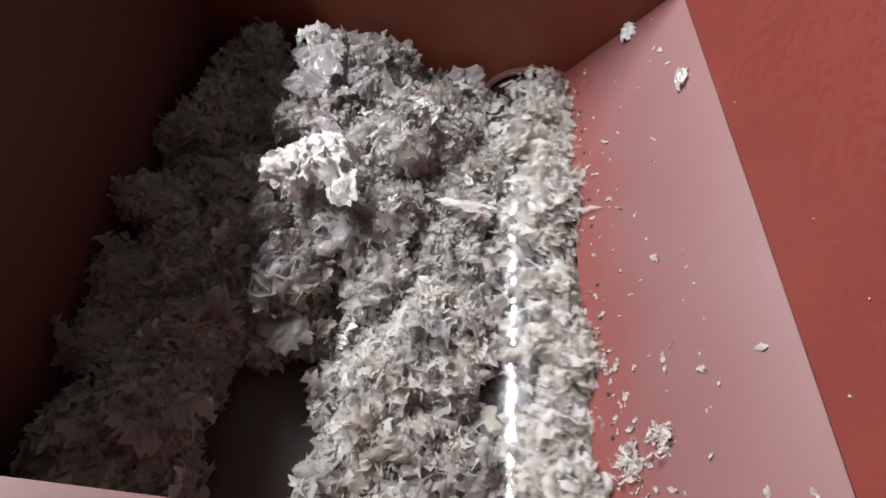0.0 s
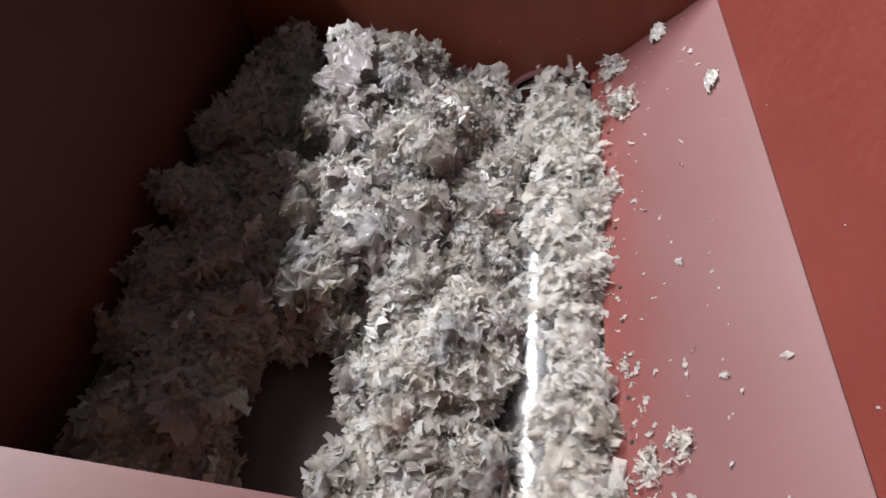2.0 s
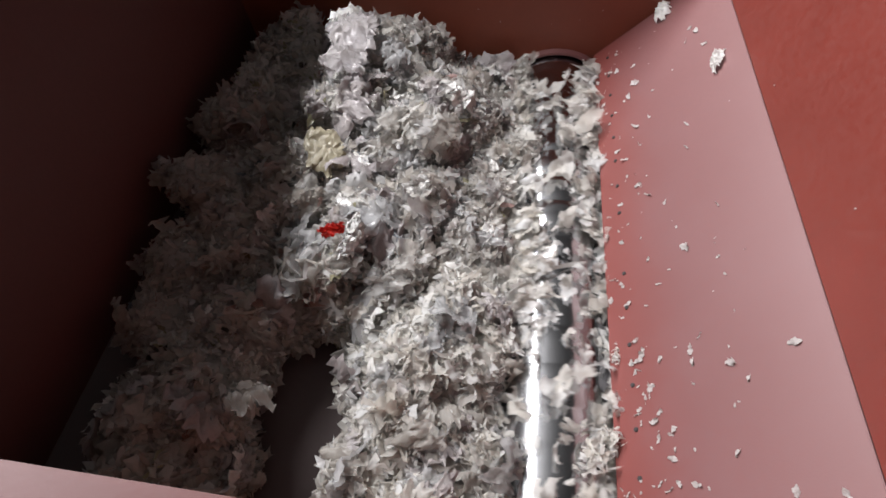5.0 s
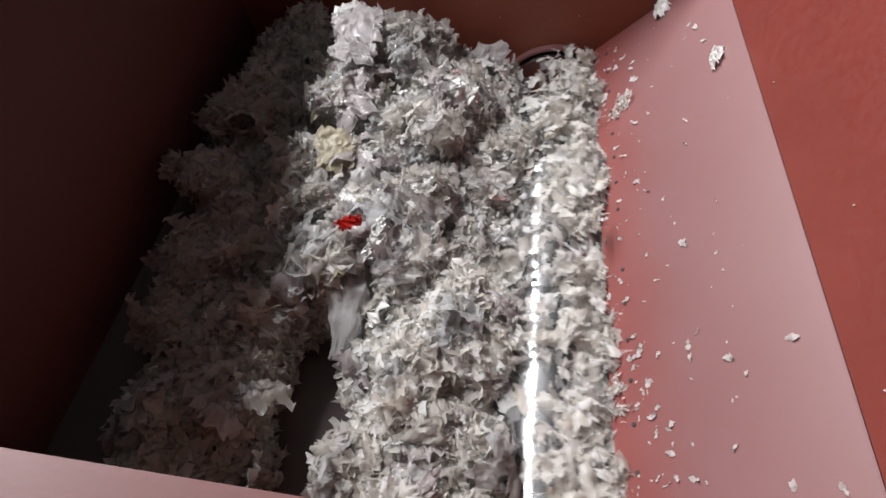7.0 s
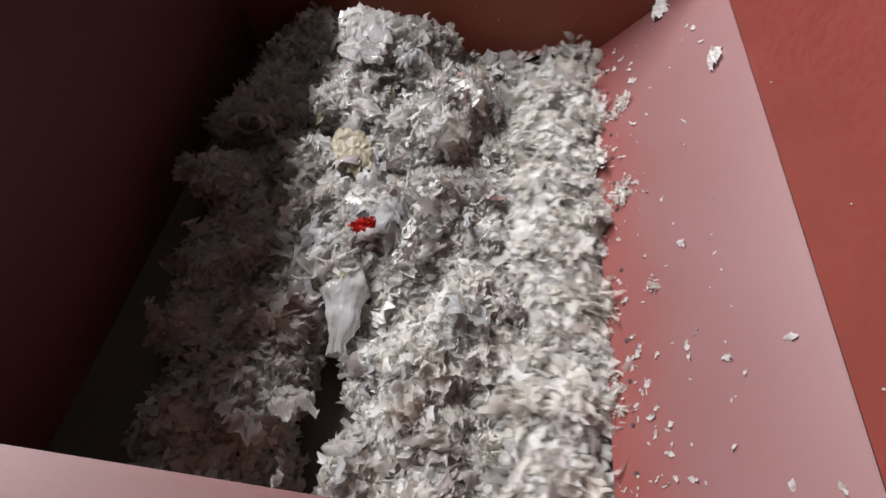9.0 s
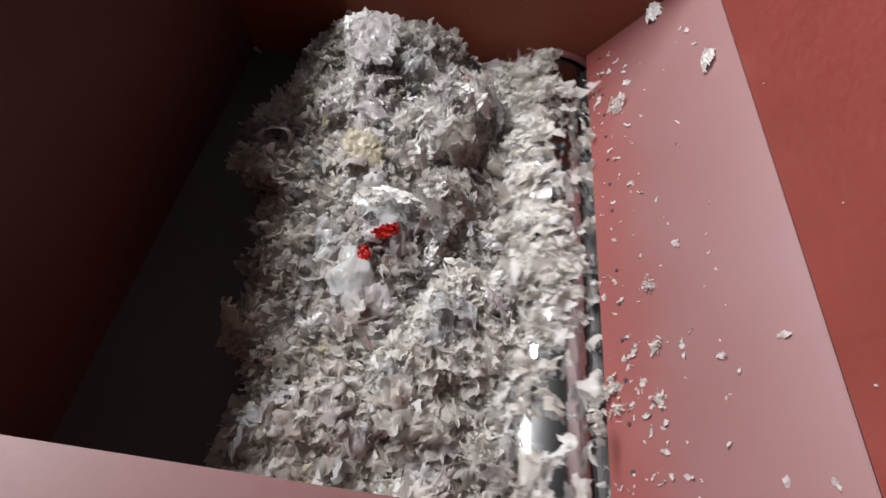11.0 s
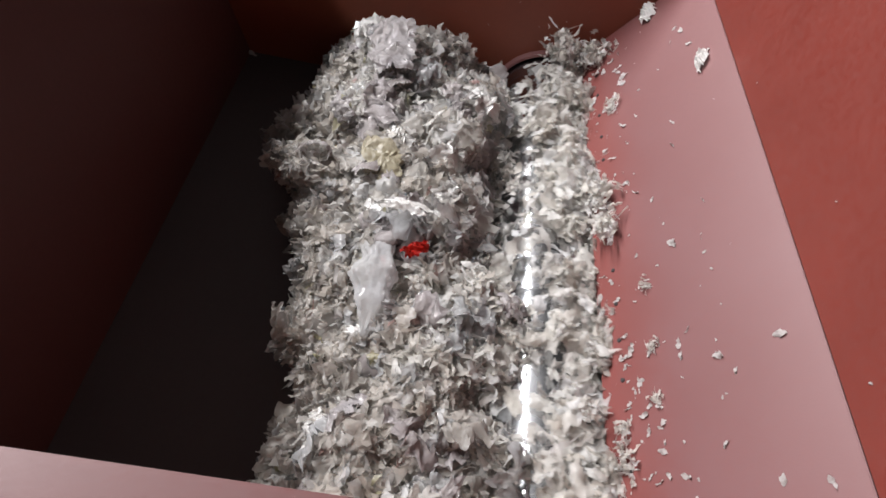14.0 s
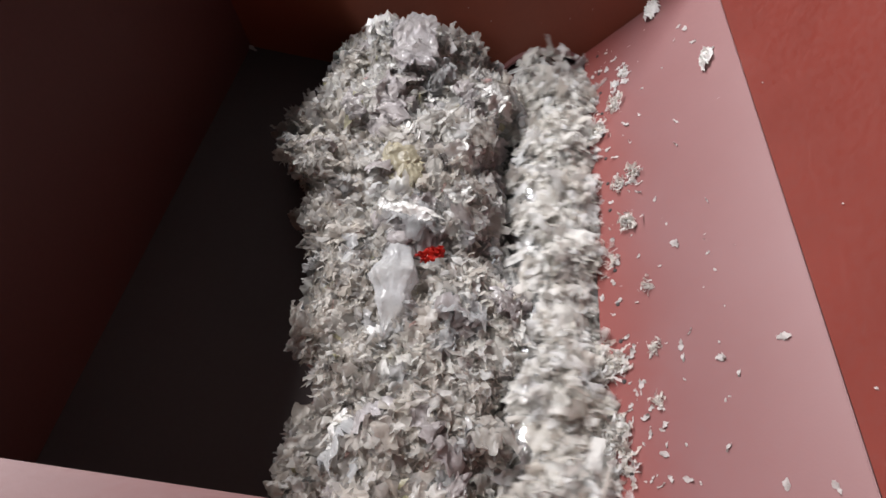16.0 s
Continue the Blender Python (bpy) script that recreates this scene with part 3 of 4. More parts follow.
# ---- special scraps in the heap ----
def crumple(name, label, place, size, material, seed, nu=16, nv=12, fold=0.25, turn=(0, 0, 0)):
    """A larger crumpled sheet of film: sharp folds, drawn together, with a torn outline."""
    r = np.random.default_rng(seed)
    nu, nv = nu * 2, nv * 2
    bm = bmesh.new()
    grid = []
    for i in range(nu):
        row = []
        for j in range(nv):
            u, v = i / (nu - 1) - 0.5, j / (nv - 1) - 0.5
            a = math.atan2(v, u)
            rim = 0.80 + 0.40 * noise.noise(Vector((math.cos(a) * 1.6, math.sin(a) * 1.6, seed))) + 0.26 * noise.noise(Vector((math.cos(a) * 5, math.sin(a) * 5, seed)))
            x, y = u * math.sqrt(1 - 1.7 * v * v) * rim, v * math.sqrt(1 - 1.7 * u * u) * rim
            c, d = math.cos(seed), math.sin(seed)
            q = Vector(((x * c + y * d) * 6.5, (y * c - x * d) * 3.4, seed * 3.1))
            z = fold * (1.2 * abs(noise.noise(q)) + 0.9 * abs(noise.noise(q * 2.3)) + 0.45 * abs(noise.noise(q * 4.7 + Vector((3, 1, 0)))))
            pull = noise.noise_vector(q * 0.9) * 0.10
            z -= 1.2 * (x * x * 1.2 + y * y)
            row.append(bm.verts.new((size[0] * (x * 1.1 + pull.x), size[1] * (y * 1.1 + pull.y), size[2] * (z * 1.25 + pull.z * 1.4 + 0.1))))
        grid.append(row)
    for p, q in zip(grid, grid[1:]):
        for j in range(nv - 1):
            bm.faces.new((p[j], q[j], q[j + 1], p[j + 1]))
    bmesh.ops.solidify(bm, geom=bm.faces[:], thickness=0.0006)
    ob = smooth(part(name, bm, material), 1.6)
    ob.matrix_world = pose(*place, *turn)
    tagged(ob, label, "film scrap")
    return ob


loose_sheets()
SCRAPS = []


def film_bag():
    """A slack tube of clear film, drawn together at both ends, with folds running along it."""
    bm = bmesh.new()
    nu, nv = 44, 40
    rings = []
    for i in range(nu):
        u = i / (nu - 1)
        wide = 0.33 + 0.67 * math.sin(math.pi * min(1, u * 1.08)) ** 0.6 if u < 0.93 else 0.42 + 2.0 * (u - 0.93)
        wide *= 1 + 0.45 * noise.noise(Vector((u * 5.5, 7, 2)))
        ring = []
        for j in range(nv):
            a = 2 * math.pi * j / nv
            q = Vector((math.cos(a) * 2.4, math.sin(a) * 2.4, u * 2.2))
            fold = 1 + 0.30 * noise.noise(q) + 0.34 * (0.4 - abs(noise.noise(q * 1.9))) + 0.26 * (0.3 - abs(noise.noise(Vector((q.x * 3, q.y * 3, q.z * 6)))))
            dent = 0.020 * noise.noise(Vector((u * 3.3, 3, 1))) + 0.008 * math.sin(4 * u)
            ring.append(bm.verts.new((0.036 * wide * fold * math.cos(a) + dent, 0.105 - 0.215 * u + 0.006 * noise.noise(q * 1.7), 0.020 * wide * fold * math.sin(a) - 0.11 * (u - 0.3) ** 2)))
        rings.append(ring)
    for p, q in zip(rings, rings[1:]):
        for j in range(nv):
            bm.faces.new((p[j], p[(j + 1) % nv], q[(j + 1) % nv], q[j]))
    bmesh.ops.recalc_face_normals(bm, faces=bm.faces[:])
    ob = smooth(part("film_bag", bm, M_BAG), 1.6)
    return tagged(ob, "slack clear plastic bag tube lying on the heap", "plastic bag")


def special_scraps():
    # name, label, size, material, seed, turn, rows of (seconds, x, y, z)
    def put(name, label, size, material, seed, turn, rows, nu=16, nv=12, fold=0.3):
        ob = crumple(name, label, rows[0][1:], size, material, seed, nu, nv, fold, turn)
        SCRAPS.append((ob, turn, [(t, x, y, z + (0.024 if z > -0.07 else 0.0)) for t, x, y, z in rows]))
    put("film_sheet", "large crumpled whitish film sheet on the heap", (0.150, 0.13, 0.040), M_PINK, 3, (6, -15, 10),
        [(0, -0.700, -0.170, -0.010), (3.5, -0.690, -0.165, 0.004), (7, -0.668, -0.150, 0.010), (9, -0.640, -0.140, 0.012), (12.5, -0.590, -0.130, 0.014), (16, -0.510, -0.110, 0.014)])
    put("film_sheet", "crumpled pinkish film sheet on the heap", (0.125, 0.105, 0.034), M_PINK, 4, (8, -14, 10),
        [(0, -0.720, -0.265, -0.030), (3.5, -0.705, -0.262, -0.014), (7, -0.672, -0.240, -0.008), (9, -0.648, -0.223, -0.004), (12.5, -0.590, -0.205, 0.0), (16, -0.505, -0.185, 0.0)])
    put("film_sheet", "crumpled grey-white film sheet on the heap", (0.09, 0.10, 0.04), M_BAG, 14, (5, -8, 60),
        [(0, -0.590, -0.200, -0.030), (7, -0.560, -0.180, -0.010), (16, -0.430, -0.190, -0.020)])
    put("film_sheet", "crumpled yellowed film sheet on the heap", (0.10, 0.13, 0.026), M_YELLOW, 5, (8, -10, 20),
        [(0, -0.700, -0.500, -0.120), (2.5, -0.690, -0.510, -0.10), (3.5, -0.682, -0.520, -0.050), (7, -0.640, -0.545, -0.036), (9, -0.600, -0.535, -0.034), (12.5, -0.549, -0.520, -0.030), (16, -0.470, -0.545, -0.028)])
    SCRAPS.append((film_bag(), (-6, -10, 6), [(0, -0.450, -0.800, -0.170), (4, -0.480, -0.810, -0.150), (6.5, -0.545, -0.830, -0.135), (9, -0.548, -0.840, -0.088), (12.5, -0.513, -0.815, -0.036), (16, -0.446, -0.812, -0.030)]))
    put("film_scrap", "crumpled bright red film scrap on the heap", (0.056, 0.034, 0.03), M_SCARLET, 7, (10, -25, 15),
        [(0, -0.650, -0.755, -0.170), (3, -0.640, -0.755, -0.150), (4, -0.620, -0.750, -0.050), (6.5, -0.570, -0.732, -0.030), (9, -0.532, -0.735, -0.016), (12.5, -0.437, -0.760, 0.004), (15, -0.395, -0.778, 0.004), (16, -0.380, -0.781, 0.004)], 10, 9, 0.45)
    put("film_scrap", "small red film scrap on the heap", (0.030, 0.040, 0.02), M_SCARLET, 17, (10, -20, 0),
        [(0, -0.62, -0.77, -0.17), (9, -0.58, -0.77, -0.14), (11.5, -0.500, -0.762, -0.040), (12.5, -0.485, -0.760, -0.028), (13.5, -0.475, -0.760, -0.030), (14.5, -0.46, -0.76, -0.11), (16, -0.44, -0.76, -0.13)], 8, 8, 0.45)
    put("film_tuft", "white crumpled film tuft on the heap", (0.045, 0.10, 0.05), M_WHITE, 8, (25, 10, -10),
        [(0, -0.630, -0.740, -0.160), (2.5, -0.610, -0.740, -0.130), (3.5, -0.590, -0.742, -0.036), (7, -0.502, -0.760, -0.026), (9, -0.440, -0.748, -0.026), (11.5, -0.37, -0.74, -0.080), (16, -0.32, -0.74, -0.13)], 12, 14)
    put("film_strip", "bright white film band bridging a gap in the heap", (0.115, 0.034, 0.030), M_WHITE, 41, (4, 0, -8),
        [(0, -0.62, -0.62, -0.17), (7, -0.56, -0.62, -0.15), (11.5, -0.466, -0.654, 0.004), (16, -0.423, -0.689, 0.010)], 12, 6, 0.22)
    put("film_strip", "bright white film strip drawn across the rotor", (0.150, 0.034, 0.022), M_WHITE, 43, (0, 4, 4),
        [(0, -0.279, -0.572, -0.02), (0.2, -0.313, -0.608, -0.03), (0.5, -0.36, -0.60, -0.16), (16, -0.34, -0.60, -0.18)], 12, 6, 0.25)
    put("film_sheet", "dull rounded film flap lying in the shade", (0.120, 0.085, 0.030), M_FILM_SHADED, 44, (6, -8, -10),
        [(0, -0.612, -0.877, -0.125), (1.0, -0.602, -0.862, -0.13), (3.5, -0.60, -0.80, -0.17), (16, -0.50, -0.80, -0.18)], 14, 10, 0.12)
    # bright bundle that the rotor soon draws in
    tuft = [(0, -0.630, -0.550, 0.030), (0.5, -0.612, -0.600, 0.026), (1.0, -0.572, -0.630, 0.008), (1.5, -0.540, -0.650, -0.135), (2.5, -0.520, -0.650, -0.160), (16, -0.400, -0.650, -0.160)]
    for k, (dx, dy, dz, sx, sy, sz, turn) in enumerate((
            (0, -0.015, 0.030, 0.165, 0.150, 0.100, (-8, -12, 20)), (-0.035, -0.055, 0.022, 0.120, 0.115, 0.085, (4, -20, 110)),
            (0.030, 0.005, 0.032, 0.130, 0.125, 0.090, (-6, -8, 200)), (0.070, -0.055, 0.014, 0.120, 0.100, 0.075, (2, -10, 290)),
            (-0.010, -0.040, 0.042, 0.100, 0.095, 0.080, (0, -15, 60)))):
        ob = crumple("film_tuft", "bright white matted film bundle on the heap", (0, 0, 0), (sx, sy, sz), M_WHITE, 300 + k, 14, 12, 0.17)
        SCRAPS.append((ob, turn, [(t, x + dx, y + dy, z + dz) for t, x, y, z in tuft]))
    put("film_sheet", "stiff grey film flap standing from the heap", (0.06, 0.08, 0.03), M_PINK, 30, (55, 20, 30),
        [(0, -0.640, -0.745, -0.030), (0.5, -0.610, -0.770, -0.040), (1.2, -0.52, -0.760, -0.15), (16, -0.42, -0.76, -0.17)])


special_scraps()


def film_loop():
    """A band of film curled into an open loop, with a dark mouth."""
    bm = bmesh.new()
    n, w = 30, 6
    grid = []
    for i in range(n):
        a = 2 * math.pi * i / n
        row = []
        for j in range(w):
            v = j / (w - 1) - 0.5
            q = Vector((math.cos(a) * 2, math.sin(a) * 2, v * 3))
            k = 1 + 0.28 * noise.noise(q) + 0.10 * noise.noise(q * 3)
            row.append(bm.verts.new((0.036 * k * math.cos(a), 0.022 * k * math.sin(a), 0.046 * v * (1 + 0.5 * noise.noise(q * 2)))))
        grid.append(row)
    for p, q in zip(grid, grid[1:] + grid[:1]):
        for j in range(w - 1):
            bm.faces.new((p[j], q[j], q[j + 1], p[j + 1]))
    bmesh.ops.solidify(bm, geom=bm.faces[:], thickness=0.0007)
    ob = smooth(part("film_loop", bm, M_PINK), 1.6)
    tagged(ob, "pale film band curled into an open loop on the heap", "film scrap")
    SCRAPS.append((ob, (52, -6, 12), [(0, -0.93, -0.43, -0.12), (7, -0.88, -0.44, -0.09), (9, -0.86, -0.45, -0.07), (12.5, -0.703, -0.516, -0.03), (16, -0.66, -0.511, -0.03)]))


film_loop()


# ---- scraps stuck to the plate ----
def plate_scraps():
    tilt = Matrix.Rotation(-radians(SLOPE), 4, "Y")
    meshes = []
    for k in range(8):
        me = flakes_mesh("stuck_scrap", np.zeros((1, 3)), np.ones(1), M_STUCK, np.array([(0.0, 0.0, 1.0)]), 0.0, (STRIPS * 0.6 if k % 4 == 0 else FLAKES)[k * 5:k * 5 + 5] * (1, 1, 0.9))
        meshes.append(me)
    r = np.random.default_rng(5)
    spots = [(0.270, -0.276, 0.050), (0.172, 0.032, 0.060), (0.229, -1.155, 0.017), (0.162, -1.099, 0.017), (0.286, -1.163, 0.016), (0.115, -0.944, 0.018),
             (0.169, -0.471, 0.016), (0.133, -0.713, 0.026), (0.198, -0.992, 0.014), (0.273, -0.951, 0.020), (0.177, -0.959, 0.022), (0.250, -0.190, 0.018)]
    for _ in range(70):
        spots.append((-0.03 + 0.30 * r.random() ** 1.9, r.uniform(-1.22, 0.03), r.uniform(0.003, 0.009)))
    for _ in range(40):
        spots.append((-0.035 + 0.11 * r.random() ** 1.5, r.uniform(-1.22, 0.0), r.uniform(0.006, 0.018)))
    for _ in range(22):
        spots.append((0.0 + 0.24 * r.random() ** 1.4, r.uniform(-1.22, 0.0), r.uniform(0.010, 0.022)))
    for _ in range(26):
        spots.append((0.0 + 0.05 * r.random(), -1.08 + 0.09 * r.normal(), r.uniform(0.006, 0.018)))
    for k, (x, y, size, turn) in enumerate(((0.270, -0.276, 0.058, 70), (0.172, 0.020, 0.070, 60))):
        ob = crumple("curled_scrap", "curled whitish film scrap stuck to the red plate", (0, 0, 0), (size, size * 0.55, size * 0.45), M_WHITE, 90 + k, 10, 8, 0.5)
        ob.matrix_world = tilt @ pose(x, y, 0.006, 0, 0, turn)
    for x, z, s in ((-0.31, 0.005, 0.005), (-0.10, 0.06, 0.004), (-0.24, 0.09, 0.004), (-0.05, 0.10, 0.003), (-0.38, 0.03, 0.003), (-0.17, 0.03, 0.004)):
        ob = new("stuck_scrap", meshes[int(r.integers(0, 8))])
        ob.matrix_world = pose(x, FAR - 0.002, z, 90, r.uniform(0, 360), 0) @ Matrix.Scale(s, 4)
        tagged(ob, "tiny whitish film speck on the red end wall", "film scrap", "specks on the walls")
    ob = new("stuck_scrap", meshes[2])
    ob.matrix_world = pose(-1.006, 0.042, FLOOR + 0.006, 20, 10, 40) @ Matrix.Scale(0.026, 4)
    tagged(ob, "small white film scrap lying in the bed's corner", "film scrap", "scraps on the bed")
    for y, z, s in ((-1.06, 0.32, 0.006), (-0.80, 0.37, 0.004), (-0.45, 0.31, 0.004), (-0.96, 0.40, 0.004)):
        ob = new("stuck_scrap", meshes[int(r.integers(0, 8))])
        ob.matrix_world = pose(CREASE[0] - 0.001, y, z, 0, -90, 0) @ Matrix.Scale(s, 4)
        tagged(ob, "tiny whitish film speck on the red upright wall", "film scrap", "specks on the walls")
    for x, y, s in ((a, b, c * 0.95) for a, b, c in spots[2:]):
        ob = new("stuck_scrap", meshes[int(r.integers(0, 8))])
        ob.matrix_world = tilt @ pose(x, min(y, 0.04), s * 0.16, r.uniform(-15, 15), r.uniform(-15, 15), r.uniform(0, 360)) @ Matrix.Scale(s, 4)
        tagged(ob, "small whitish film scrap stuck to the red plate", "film scrap", "scraps on the plate")


plate_scraps()


# ---- scraps thrown up by the rotor ----
FLYING = []


def flying_scraps():
    r = np.random.default_rng(9)
    tilt = Matrix.Rotation(-radians(SLOPE), 4, "Y")
    throws = (1.7, 1.75, 1.8, 1.8, 1.85, 1.85, 6.2, 6.25, 6.3, 12.8, 12.85, 12.9, 15.3, 15.3, 15.35)
    for k, t0 in enumerate(throws):
        me = flakes_mesh("flying_scrap", np.zeros((1, 3)), np.array([r.uniform(0.012, 0.026) * (1.9 if t0 > 15 else 1.0)]), M_FLUFF, np.array([(0.0, 0.0, 1.0)]), 0.0, FLAKES[k:k + 1])
        ob = new("flying_scrap", me)
        tagged(ob, "small whitish film scrap thrown up by the rotor", "film scrap", "scraps thrown by the rotor")
        y0, lean = r.uniform(-0.25, -0.03), r.uniform(-0.10, 0.10)
        start = (-0.275, y0, -0.13)
        land = tilt @ Vector((r.uniform(-0.02, 0.10), y0 + lean * 0.5, 0.004))
        apex = (r.uniform(-0.22, -0.02), y0 + lean * 0.3, r.uniform(0.02, 0.11))
        spin = r.uniform(-80, 80, 3)
        rows = [(0, *start, 0, 0, 0), (t0, *start, 0, 0, 0), (t0 + 0.2, *apex, *spin), (t0 + 0.35, (apex[0] + land.x) / 2 - 0.01, apex[1], apex[2] - 0.02, *(spin * 0.6)),
                (t0 + 0.6, land.x, land.y, land.z, 0, -SLOPE, 0), (16, land.x, land.y, land.z, 0, -SLOPE, 0)]
        FLYING.append((ob, rows))


flying_scraps()


# ---- tufts of film that lie on the plate for a while ----
def plate_tufts():
    """Fuzzy tufts at the plate's foot: some slide back into the rotor, some are thrown up by it later."""
    r = np.random.default_rng(21)
    tilt = Matrix.Rotation(-radians(SLOPE), 4, "Y")
    # up the slope, along the plate, radius, seconds of coming (0: lies there), seconds of going (16: stays)
    plan = [
        (0.031, -1.086, 0.028, 0, 4.4), (0.093, -1.063, 0.024, 0, 4.5), (-0.002, -0.896, 0.014, 0, 4.6), (0.018, -0.645, 0.03, 0.3, 1.5),
        (0.043, -0.596, 0.02, 0.35, 1.6), (0.082, -0.154, 0.018, 0.2, 1.4), (0.039, -0.242, 0.022, 6.0, 16), (0.013, -0.264, 0.014, 6.1, 9.3),
        (-0.031, -0.971, 0.022, 5.6, 11), (-0.017, -1.015, 0.014, 5.7, 11), (0.018, -0.623, 0.02, 6.6, 7.4), (0.022, -0.527, 0.026, 8.4, 9.4),
        (0.069, -0.789, 0.014, 8.0, 16), (-0.003, -1.051, 0.018, 10.6, 16), (0.068, -0.911, 0.014, 10.3, 16), (0.061, -1.009, 0.014, 10.4, 16),
        (0.05, -0.485, 0.02, 12.0, 13.2), (0.029, -0.288, 0.016, 12.1, 13.3), (0.043, -0.62, 0.024, 14.9, 16), (0.069, -0.495, 0.022, 14.95, 16),
        (0.03, -0.5, 0.018, 15.0, 16), (-0.009, -0.927, 0.024, 13.9, 16), (-0.012, -1.032, 0.02, 13.6, 16), (-0.005, -1.103, 0.026, 13.4, 16),
        (0.003, -0.697, 0.018, 14.6, 16), (0.072, -0.142, 0.014, 14.7, 16),
        (0.055, -0.24, 0.04, 0.05, 0.7), (-0.014, -0.954, 0.04, 0.05, 0.7), (0.047, -0.004, 0.042, 1.3, 2.1), (0.069, -0.171, 0.046, 1.3, 2.1),
        (0.002, -0.432, 0.04, 1.35, 2.1), (0.061, -0.326, 0.044, 2.3, 2.6), (0.038, -0.426, 0.036, 2.3, 2.6), (-0.017, -0.919, 0.03, 2.4, 3.05),
        (0.054, -0.232, 0.04, 3.0, 3.6), (0.057, -0.378, 0.046, 3.0, 3.6), (0.046, -0.572, 0.04, 3.05, 3.6), (-0.028, -0.844, 0.036, 3.05, 3.6),
        (0.016, -0.529, 0.04, 13.5, 14.1), (0.03, -0.618, 0.034, 13.5, 14.1), (-0.01, -0.703, 0.036, 11.6, 12.1), (0.012, -0.511, 0.032, 11.6, 12.1),
        (-0.033, -0.924, 0.036, 15.55, 16), (-0.031, -1.061, 0.038, 15.55, 16), (0.003, -0.301, 0.032, 15.5, 16), (-0.012, -0.703, 0.03, 10.9, 11.6),
        (-0.020, -1.085, 0.046, 12.0, 12.7), (-0.028, -1.02, 0.034, 12.0, 12.7), (-0.030, -1.12, 0.030, 0.9, 1.7), (-0.03, -0.40, 0.034, 8.5, 9.3), (-0.03, -0.58, 0.030, 8.55, 9.4), (-0.02, -0.36, 0.036, 3.0, 3.8)]
    for u, y, size, come, go in plan:
        u = max(-0.035, u - 0.018) if size > 0.029 else u
        n = int(1900 * size) if size > 0.029 else int(12 + 1300 * size)
        d = r.normal(size=(n, 3)) * (0.42, 0.55, 0.26) * size
        d[:, 2] = np.abs(d[:, 2])
        me = flakes_mesh("film_tuft", d, r.uniform(0.5, 0.95, n) * min(0.9 * size, 0.034), M_FLUFF, r.normal(size=(n, 3)) + (0, 0, 1), 0.4, large=r.random(n) < 0.35)
        ob = new("film_tuft", me)
        tagged(ob, "ragged tuft of whitish film clinging to the red plate", "film scrap", "tufts on the plate")
        lies = tilt @ Vector((u, y, 0.003))
        foot = tilt @ Vector((-0.040, y, 0.012))
        rest, turn = (lies.x, lies.y, lies.z, 0, -SLOPE, 0), (0, -SLOPE, 0)
        sunk = (-0.33, y, -0.17, 0, 0, 0)
        rows = [(0, *rest)]
        if come:
            rows = [(0, *sunk), (come, *sunk), (come + 0.3, -0.14, y, 0.035, 0, -20, 0), (come + 0.6, *rest)]
        rows += [(16, *rest)] if go == 16 else [(go, *rest), (go + 0.5, foot.x, foot.y, foot.z, *turn), (go + 0.7, -0.12, y, -0.02, 0, -20, 0), (go + 1.0, *sunk), (16, *sunk)]
        FLYING.append((ob, rows))


plate_tufts()


def thrown_tufts():
    """Masses of film that the rotor heaves up at its far end for a moment."""
    r = np.random.default_rng(33)
    # x, y, z, radius, seconds of its highest point
    plan = [
        (-0.069, -0.012, 0.014, 0.062, 3.0), (-0.172, -0.012, 0.014, 0.05, 3.0), (0.027, -0.012, 0.014, 0.05, 3.0), (-0.098, -0.012, 0.014, 0.05, 3.5),
        (-0.106, -0.012, 0.014, 0.055, 6.5), (-0.023, -0.012, 0.014, 0.045, 6.5), (-0.031, -0.012, 0.014, 0.05, 13.0), (0.026, -0.012, 0.014, 0.045, 13.0),
        (-0.001, -0.012, 0.014, 0.062, 14.0), (-0.102, -0.008, 0.014, 0.05, 14.0), (-0.218, -0.012, 0.014, 0.05, 15.5), (-0.095, -0.012, 0.014, 0.055, 15.5)]
    for x, y, z, size, t in plan:
        n = int(2600 * size)
        d = r.normal(size=(n, 3)) * (0.52, 0.42, 0.40) * size
        me = flakes_mesh("film_tuft", d, r.uniform(0.5, 1.1, n) * 0.034, M_FLUFF, r.normal(size=(n, 3)) + (0, 0, 1), 0.5, large=r.random(n) < 0.5)
        ob = new("film_tuft", me)
        tagged(ob, "loose mass of whitish film heaved up by the rotor", "film scrap", "tufts heaved by the rotor")
        low = (-0.34, y, -0.19, 0, 0, 0)
        rows = [(0, *low), (t - 0.4, *low), (t - 0.1, x - 0.01, y, z - 0.006, 0, 20, 0), (t + 0.1, x + 0.012, y, z - 0.004, 0, 45, 0), (t + 0.45, *low)]
        FLYING.append((ob, rows + [(16, *low)]))


thrown_tufts()


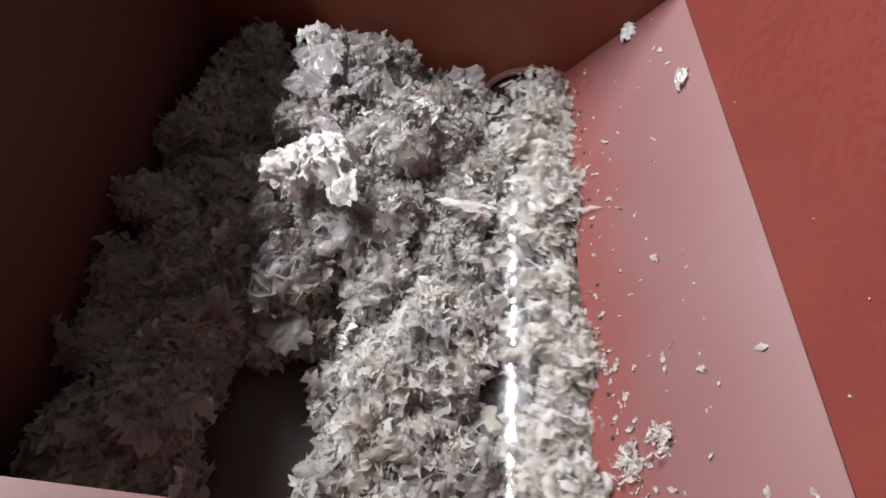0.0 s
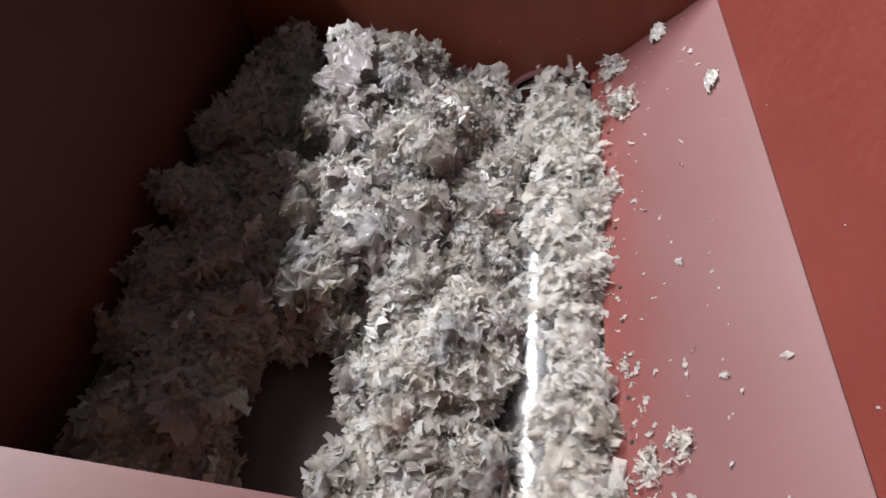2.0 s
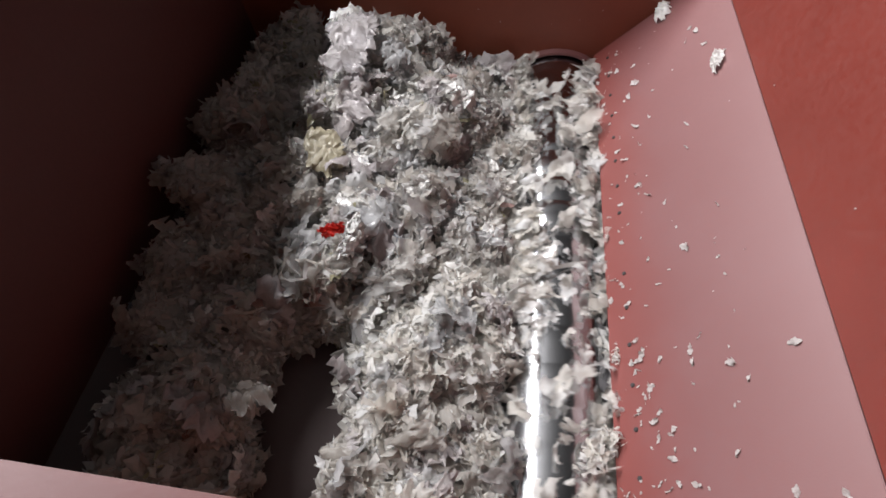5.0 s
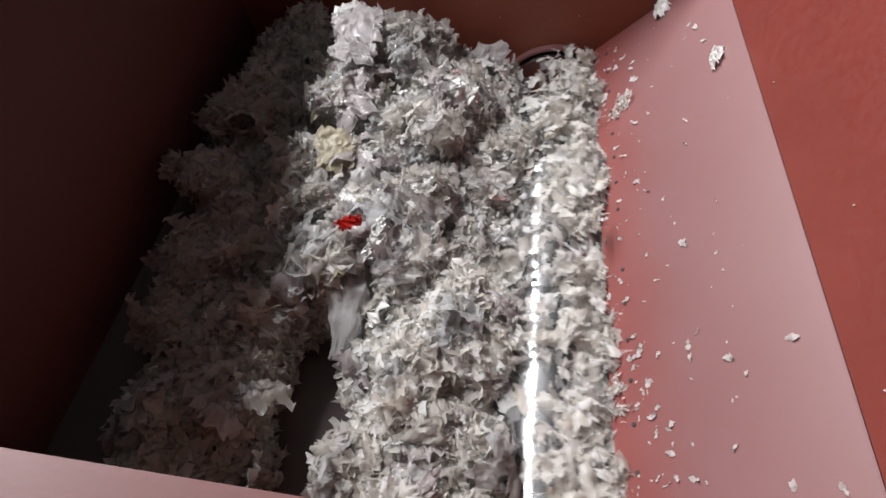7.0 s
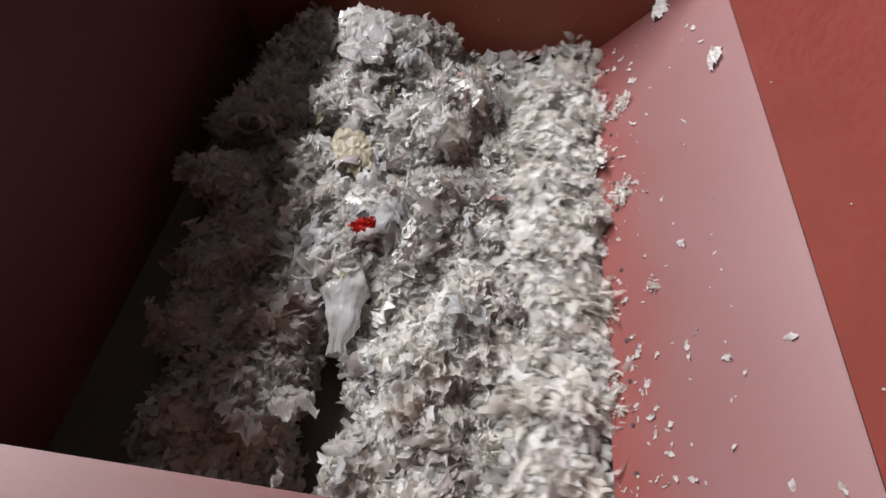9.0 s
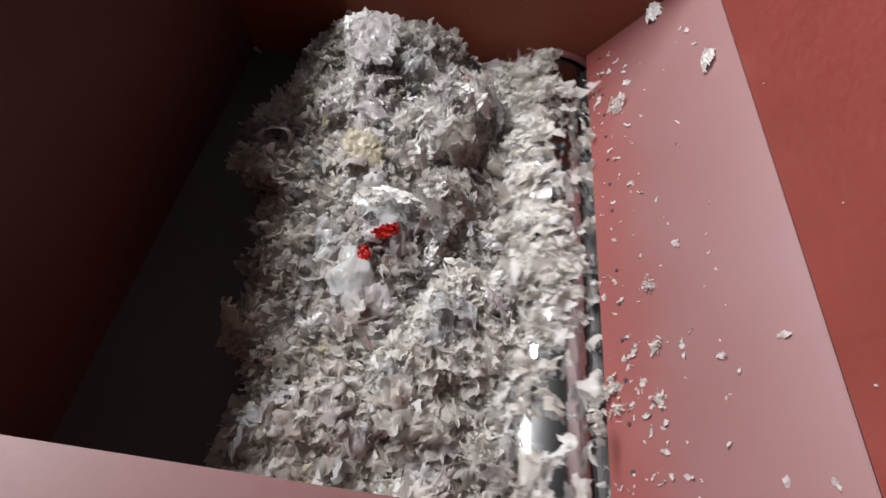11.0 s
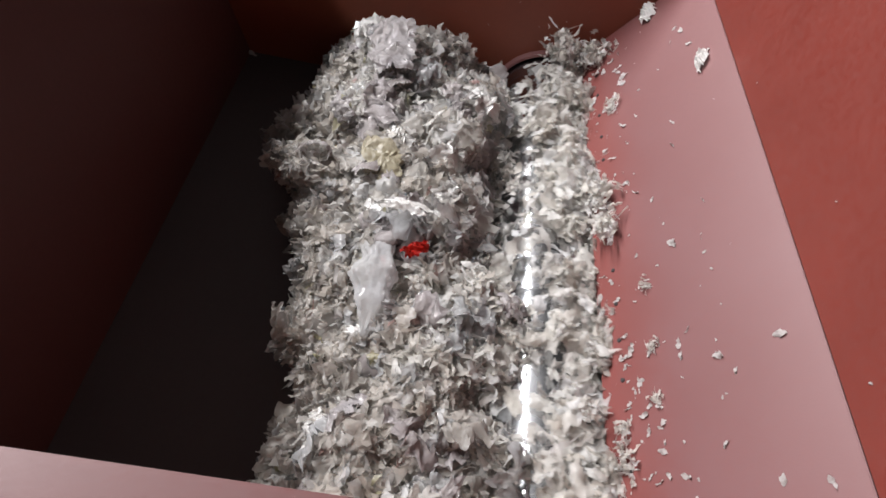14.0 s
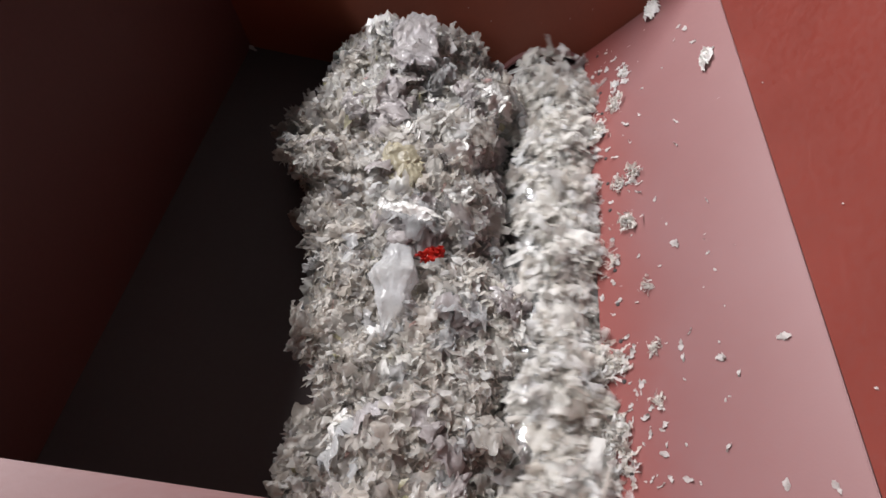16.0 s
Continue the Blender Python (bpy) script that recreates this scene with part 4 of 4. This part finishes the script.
# ---- the unseen workshop added round it ----
def room():
    x0, x1, y0, y1, z0, z1 = WINDOW[0], 4.0, -5.0, 5.0, -1.5, 4.6
    (wa, wb), (za, zb) = WINDOW[1], WINDOW[2]
    structure("ground", box(bmesh.new(), (x0 - 0.2, y0, z0 - 0.1), (x1, y1, z0)), M_CONCRETE, "unseen near-black workshop floor that returns little light", "floor")
    structure("ceiling", box(bmesh.new(), (x0 - 0.2, y0, z1), (x1, y1, z1 + 0.1)), M_ROOM, "unseen near-black workshop ceiling that returns little light", "ceiling")
    bm = bmesh.new()
    for a, b in (((y0, z0), (y1, za)), ((y0, zb), (y1, z1)), ((y0, za), (wa, zb)), ((wb, za), (y1, zb))):
        box(bm, (x0 - 0.2, a[0], a[1]), (x0, b[0], b[1]))
    structure("room_wall_west", bm, M_ROOM, "unseen near-black workshop wall with one long high window", "wall")
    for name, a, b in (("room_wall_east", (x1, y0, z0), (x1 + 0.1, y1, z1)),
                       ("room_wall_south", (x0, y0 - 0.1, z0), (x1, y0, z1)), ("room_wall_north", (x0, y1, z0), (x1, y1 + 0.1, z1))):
        structure(name, box(bmesh.new(), a, b), M_ROOM, "unseen near-black workshop wall that returns little light", "wall")
    frame_ob = new("window_1")
    frame_ob.location = (x0 - 0.06, wa, za)
    tagged(frame_ob, "long steel-framed workshop window", "window", kind="structure")
    part("window_sill", box(bmesh.new(), (-0.1, 0, -0.02), (0.09, wb - wa, 0.0), 0.004), M_DARK, frame_ob)
    for k in range(7):
        y = (wb - wa) * k / 6
        part("mullion", box(bmesh.new(), (-0.02, y - 0.015, 0), (0.02, y + 0.015, zb - za), 0.003), M_DARK, frame_ob)


room()


# ---- movement ----


def eased(t, rows):
    """Share of a heap's way, or of its rise, done by t seconds."""
    for (a, p), (b, q) in zip(rows, rows[1:]):
        if t <= b:
            return p + (q - p) * (t - a) / (b - a)
    return 1.0


# half seconds in which bare steel (0) or matted film (90) is uppermost; the rest in between
FACING = {0.0: 34, 0.5: 90, 1.0: 40, 1.5: 45, 2.0: 40, 2.5: 50, 3.0: 75, 3.5: 90, 4.0: 35, 6.5: 30, 7.0: 24, 7.5: 80, 8.0: 0, 8.5: 0, 9.0: 90,
          11.5: 30, 12.0: 22, 12.5: 90, 13.0: 10, 13.5: 0, 14.0: 26, 14.5: 10, 15.0: 50, 15.5: 90, 16.0: 50}


def spin_rows():
    t0, angle, out = 0.0, float(FACING[0.0]), [(0.0, float(FACING[0.0]))]
    for t in sorted(FACING)[1:]:
        want = angle + 470.0 * (t - t0)
        goal = FACING[t] + 180.0 * round((want - FACING[t]) / 180.0)
        steps = round((t - t0) * 10)
        out += [(round(t0 + 0.1 * i, 1), angle + (goal - angle) * i / steps) for i in range(1, steps + 1)]
        t0, angle = t, goal
    return out


def motions():
    spin = spin_rows()
    walk(ROTOR, [(t, pose(AXIS_X, 0, AXIS_Z, 0, -a, 0)) for t, a in spin])
    for ob, lag in CARRIED:
        walk(ob, [(t, pose(AXIS_X, 0, AXIS_Z, 0, -a - lag, 0)) for t, a in spin])
    ways = []
    for i, (ob, p, d, way) in enumerate(HEAPS):
        churn = 1.0 if i < 5 else 0.0
        rows = []
        for t in [0.25 * k for k in range(65)] if churn else (0, 1, 2, 3, 3.5, 4, 5, 6, 7, 8, 9, 10, 11, 11.5, 12.5, 13, 14, 15, 16):
            a, b, c = (churn * math.sin(t * w + i * 1.7) for w in (5.1, 7.3, 6.1))
            rows.append((t, pose(p[0] + d[0] * eased(t, way) + 0.007 * a, p[1] + d[1] * eased(t, way) + 0.006 * c, p[2] + d[2] * eased(t, LIFTED) + 0.005 * b,
                                 2.0 * b, 4.0 * a, -20 * d[0] * eased(t, way) + 2.0 * c)))
        ways.append(rows)
        walk(ob, rows)
    for ob, local, i in SHEETS:
        walk(ob, [(t, m @ local) for t, m in ways[i]])
    for ob, rows in FLYING:
        walk(ob, [(t, pose(x, y, z, a, b, c)) for t, x, y, z, a, b, c in rows])
    for ob, turn, rows in SCRAPS:
        walk(ob, [(t, pose(x, y, z, *turn)) for t, x, y, z in rows])


motions()
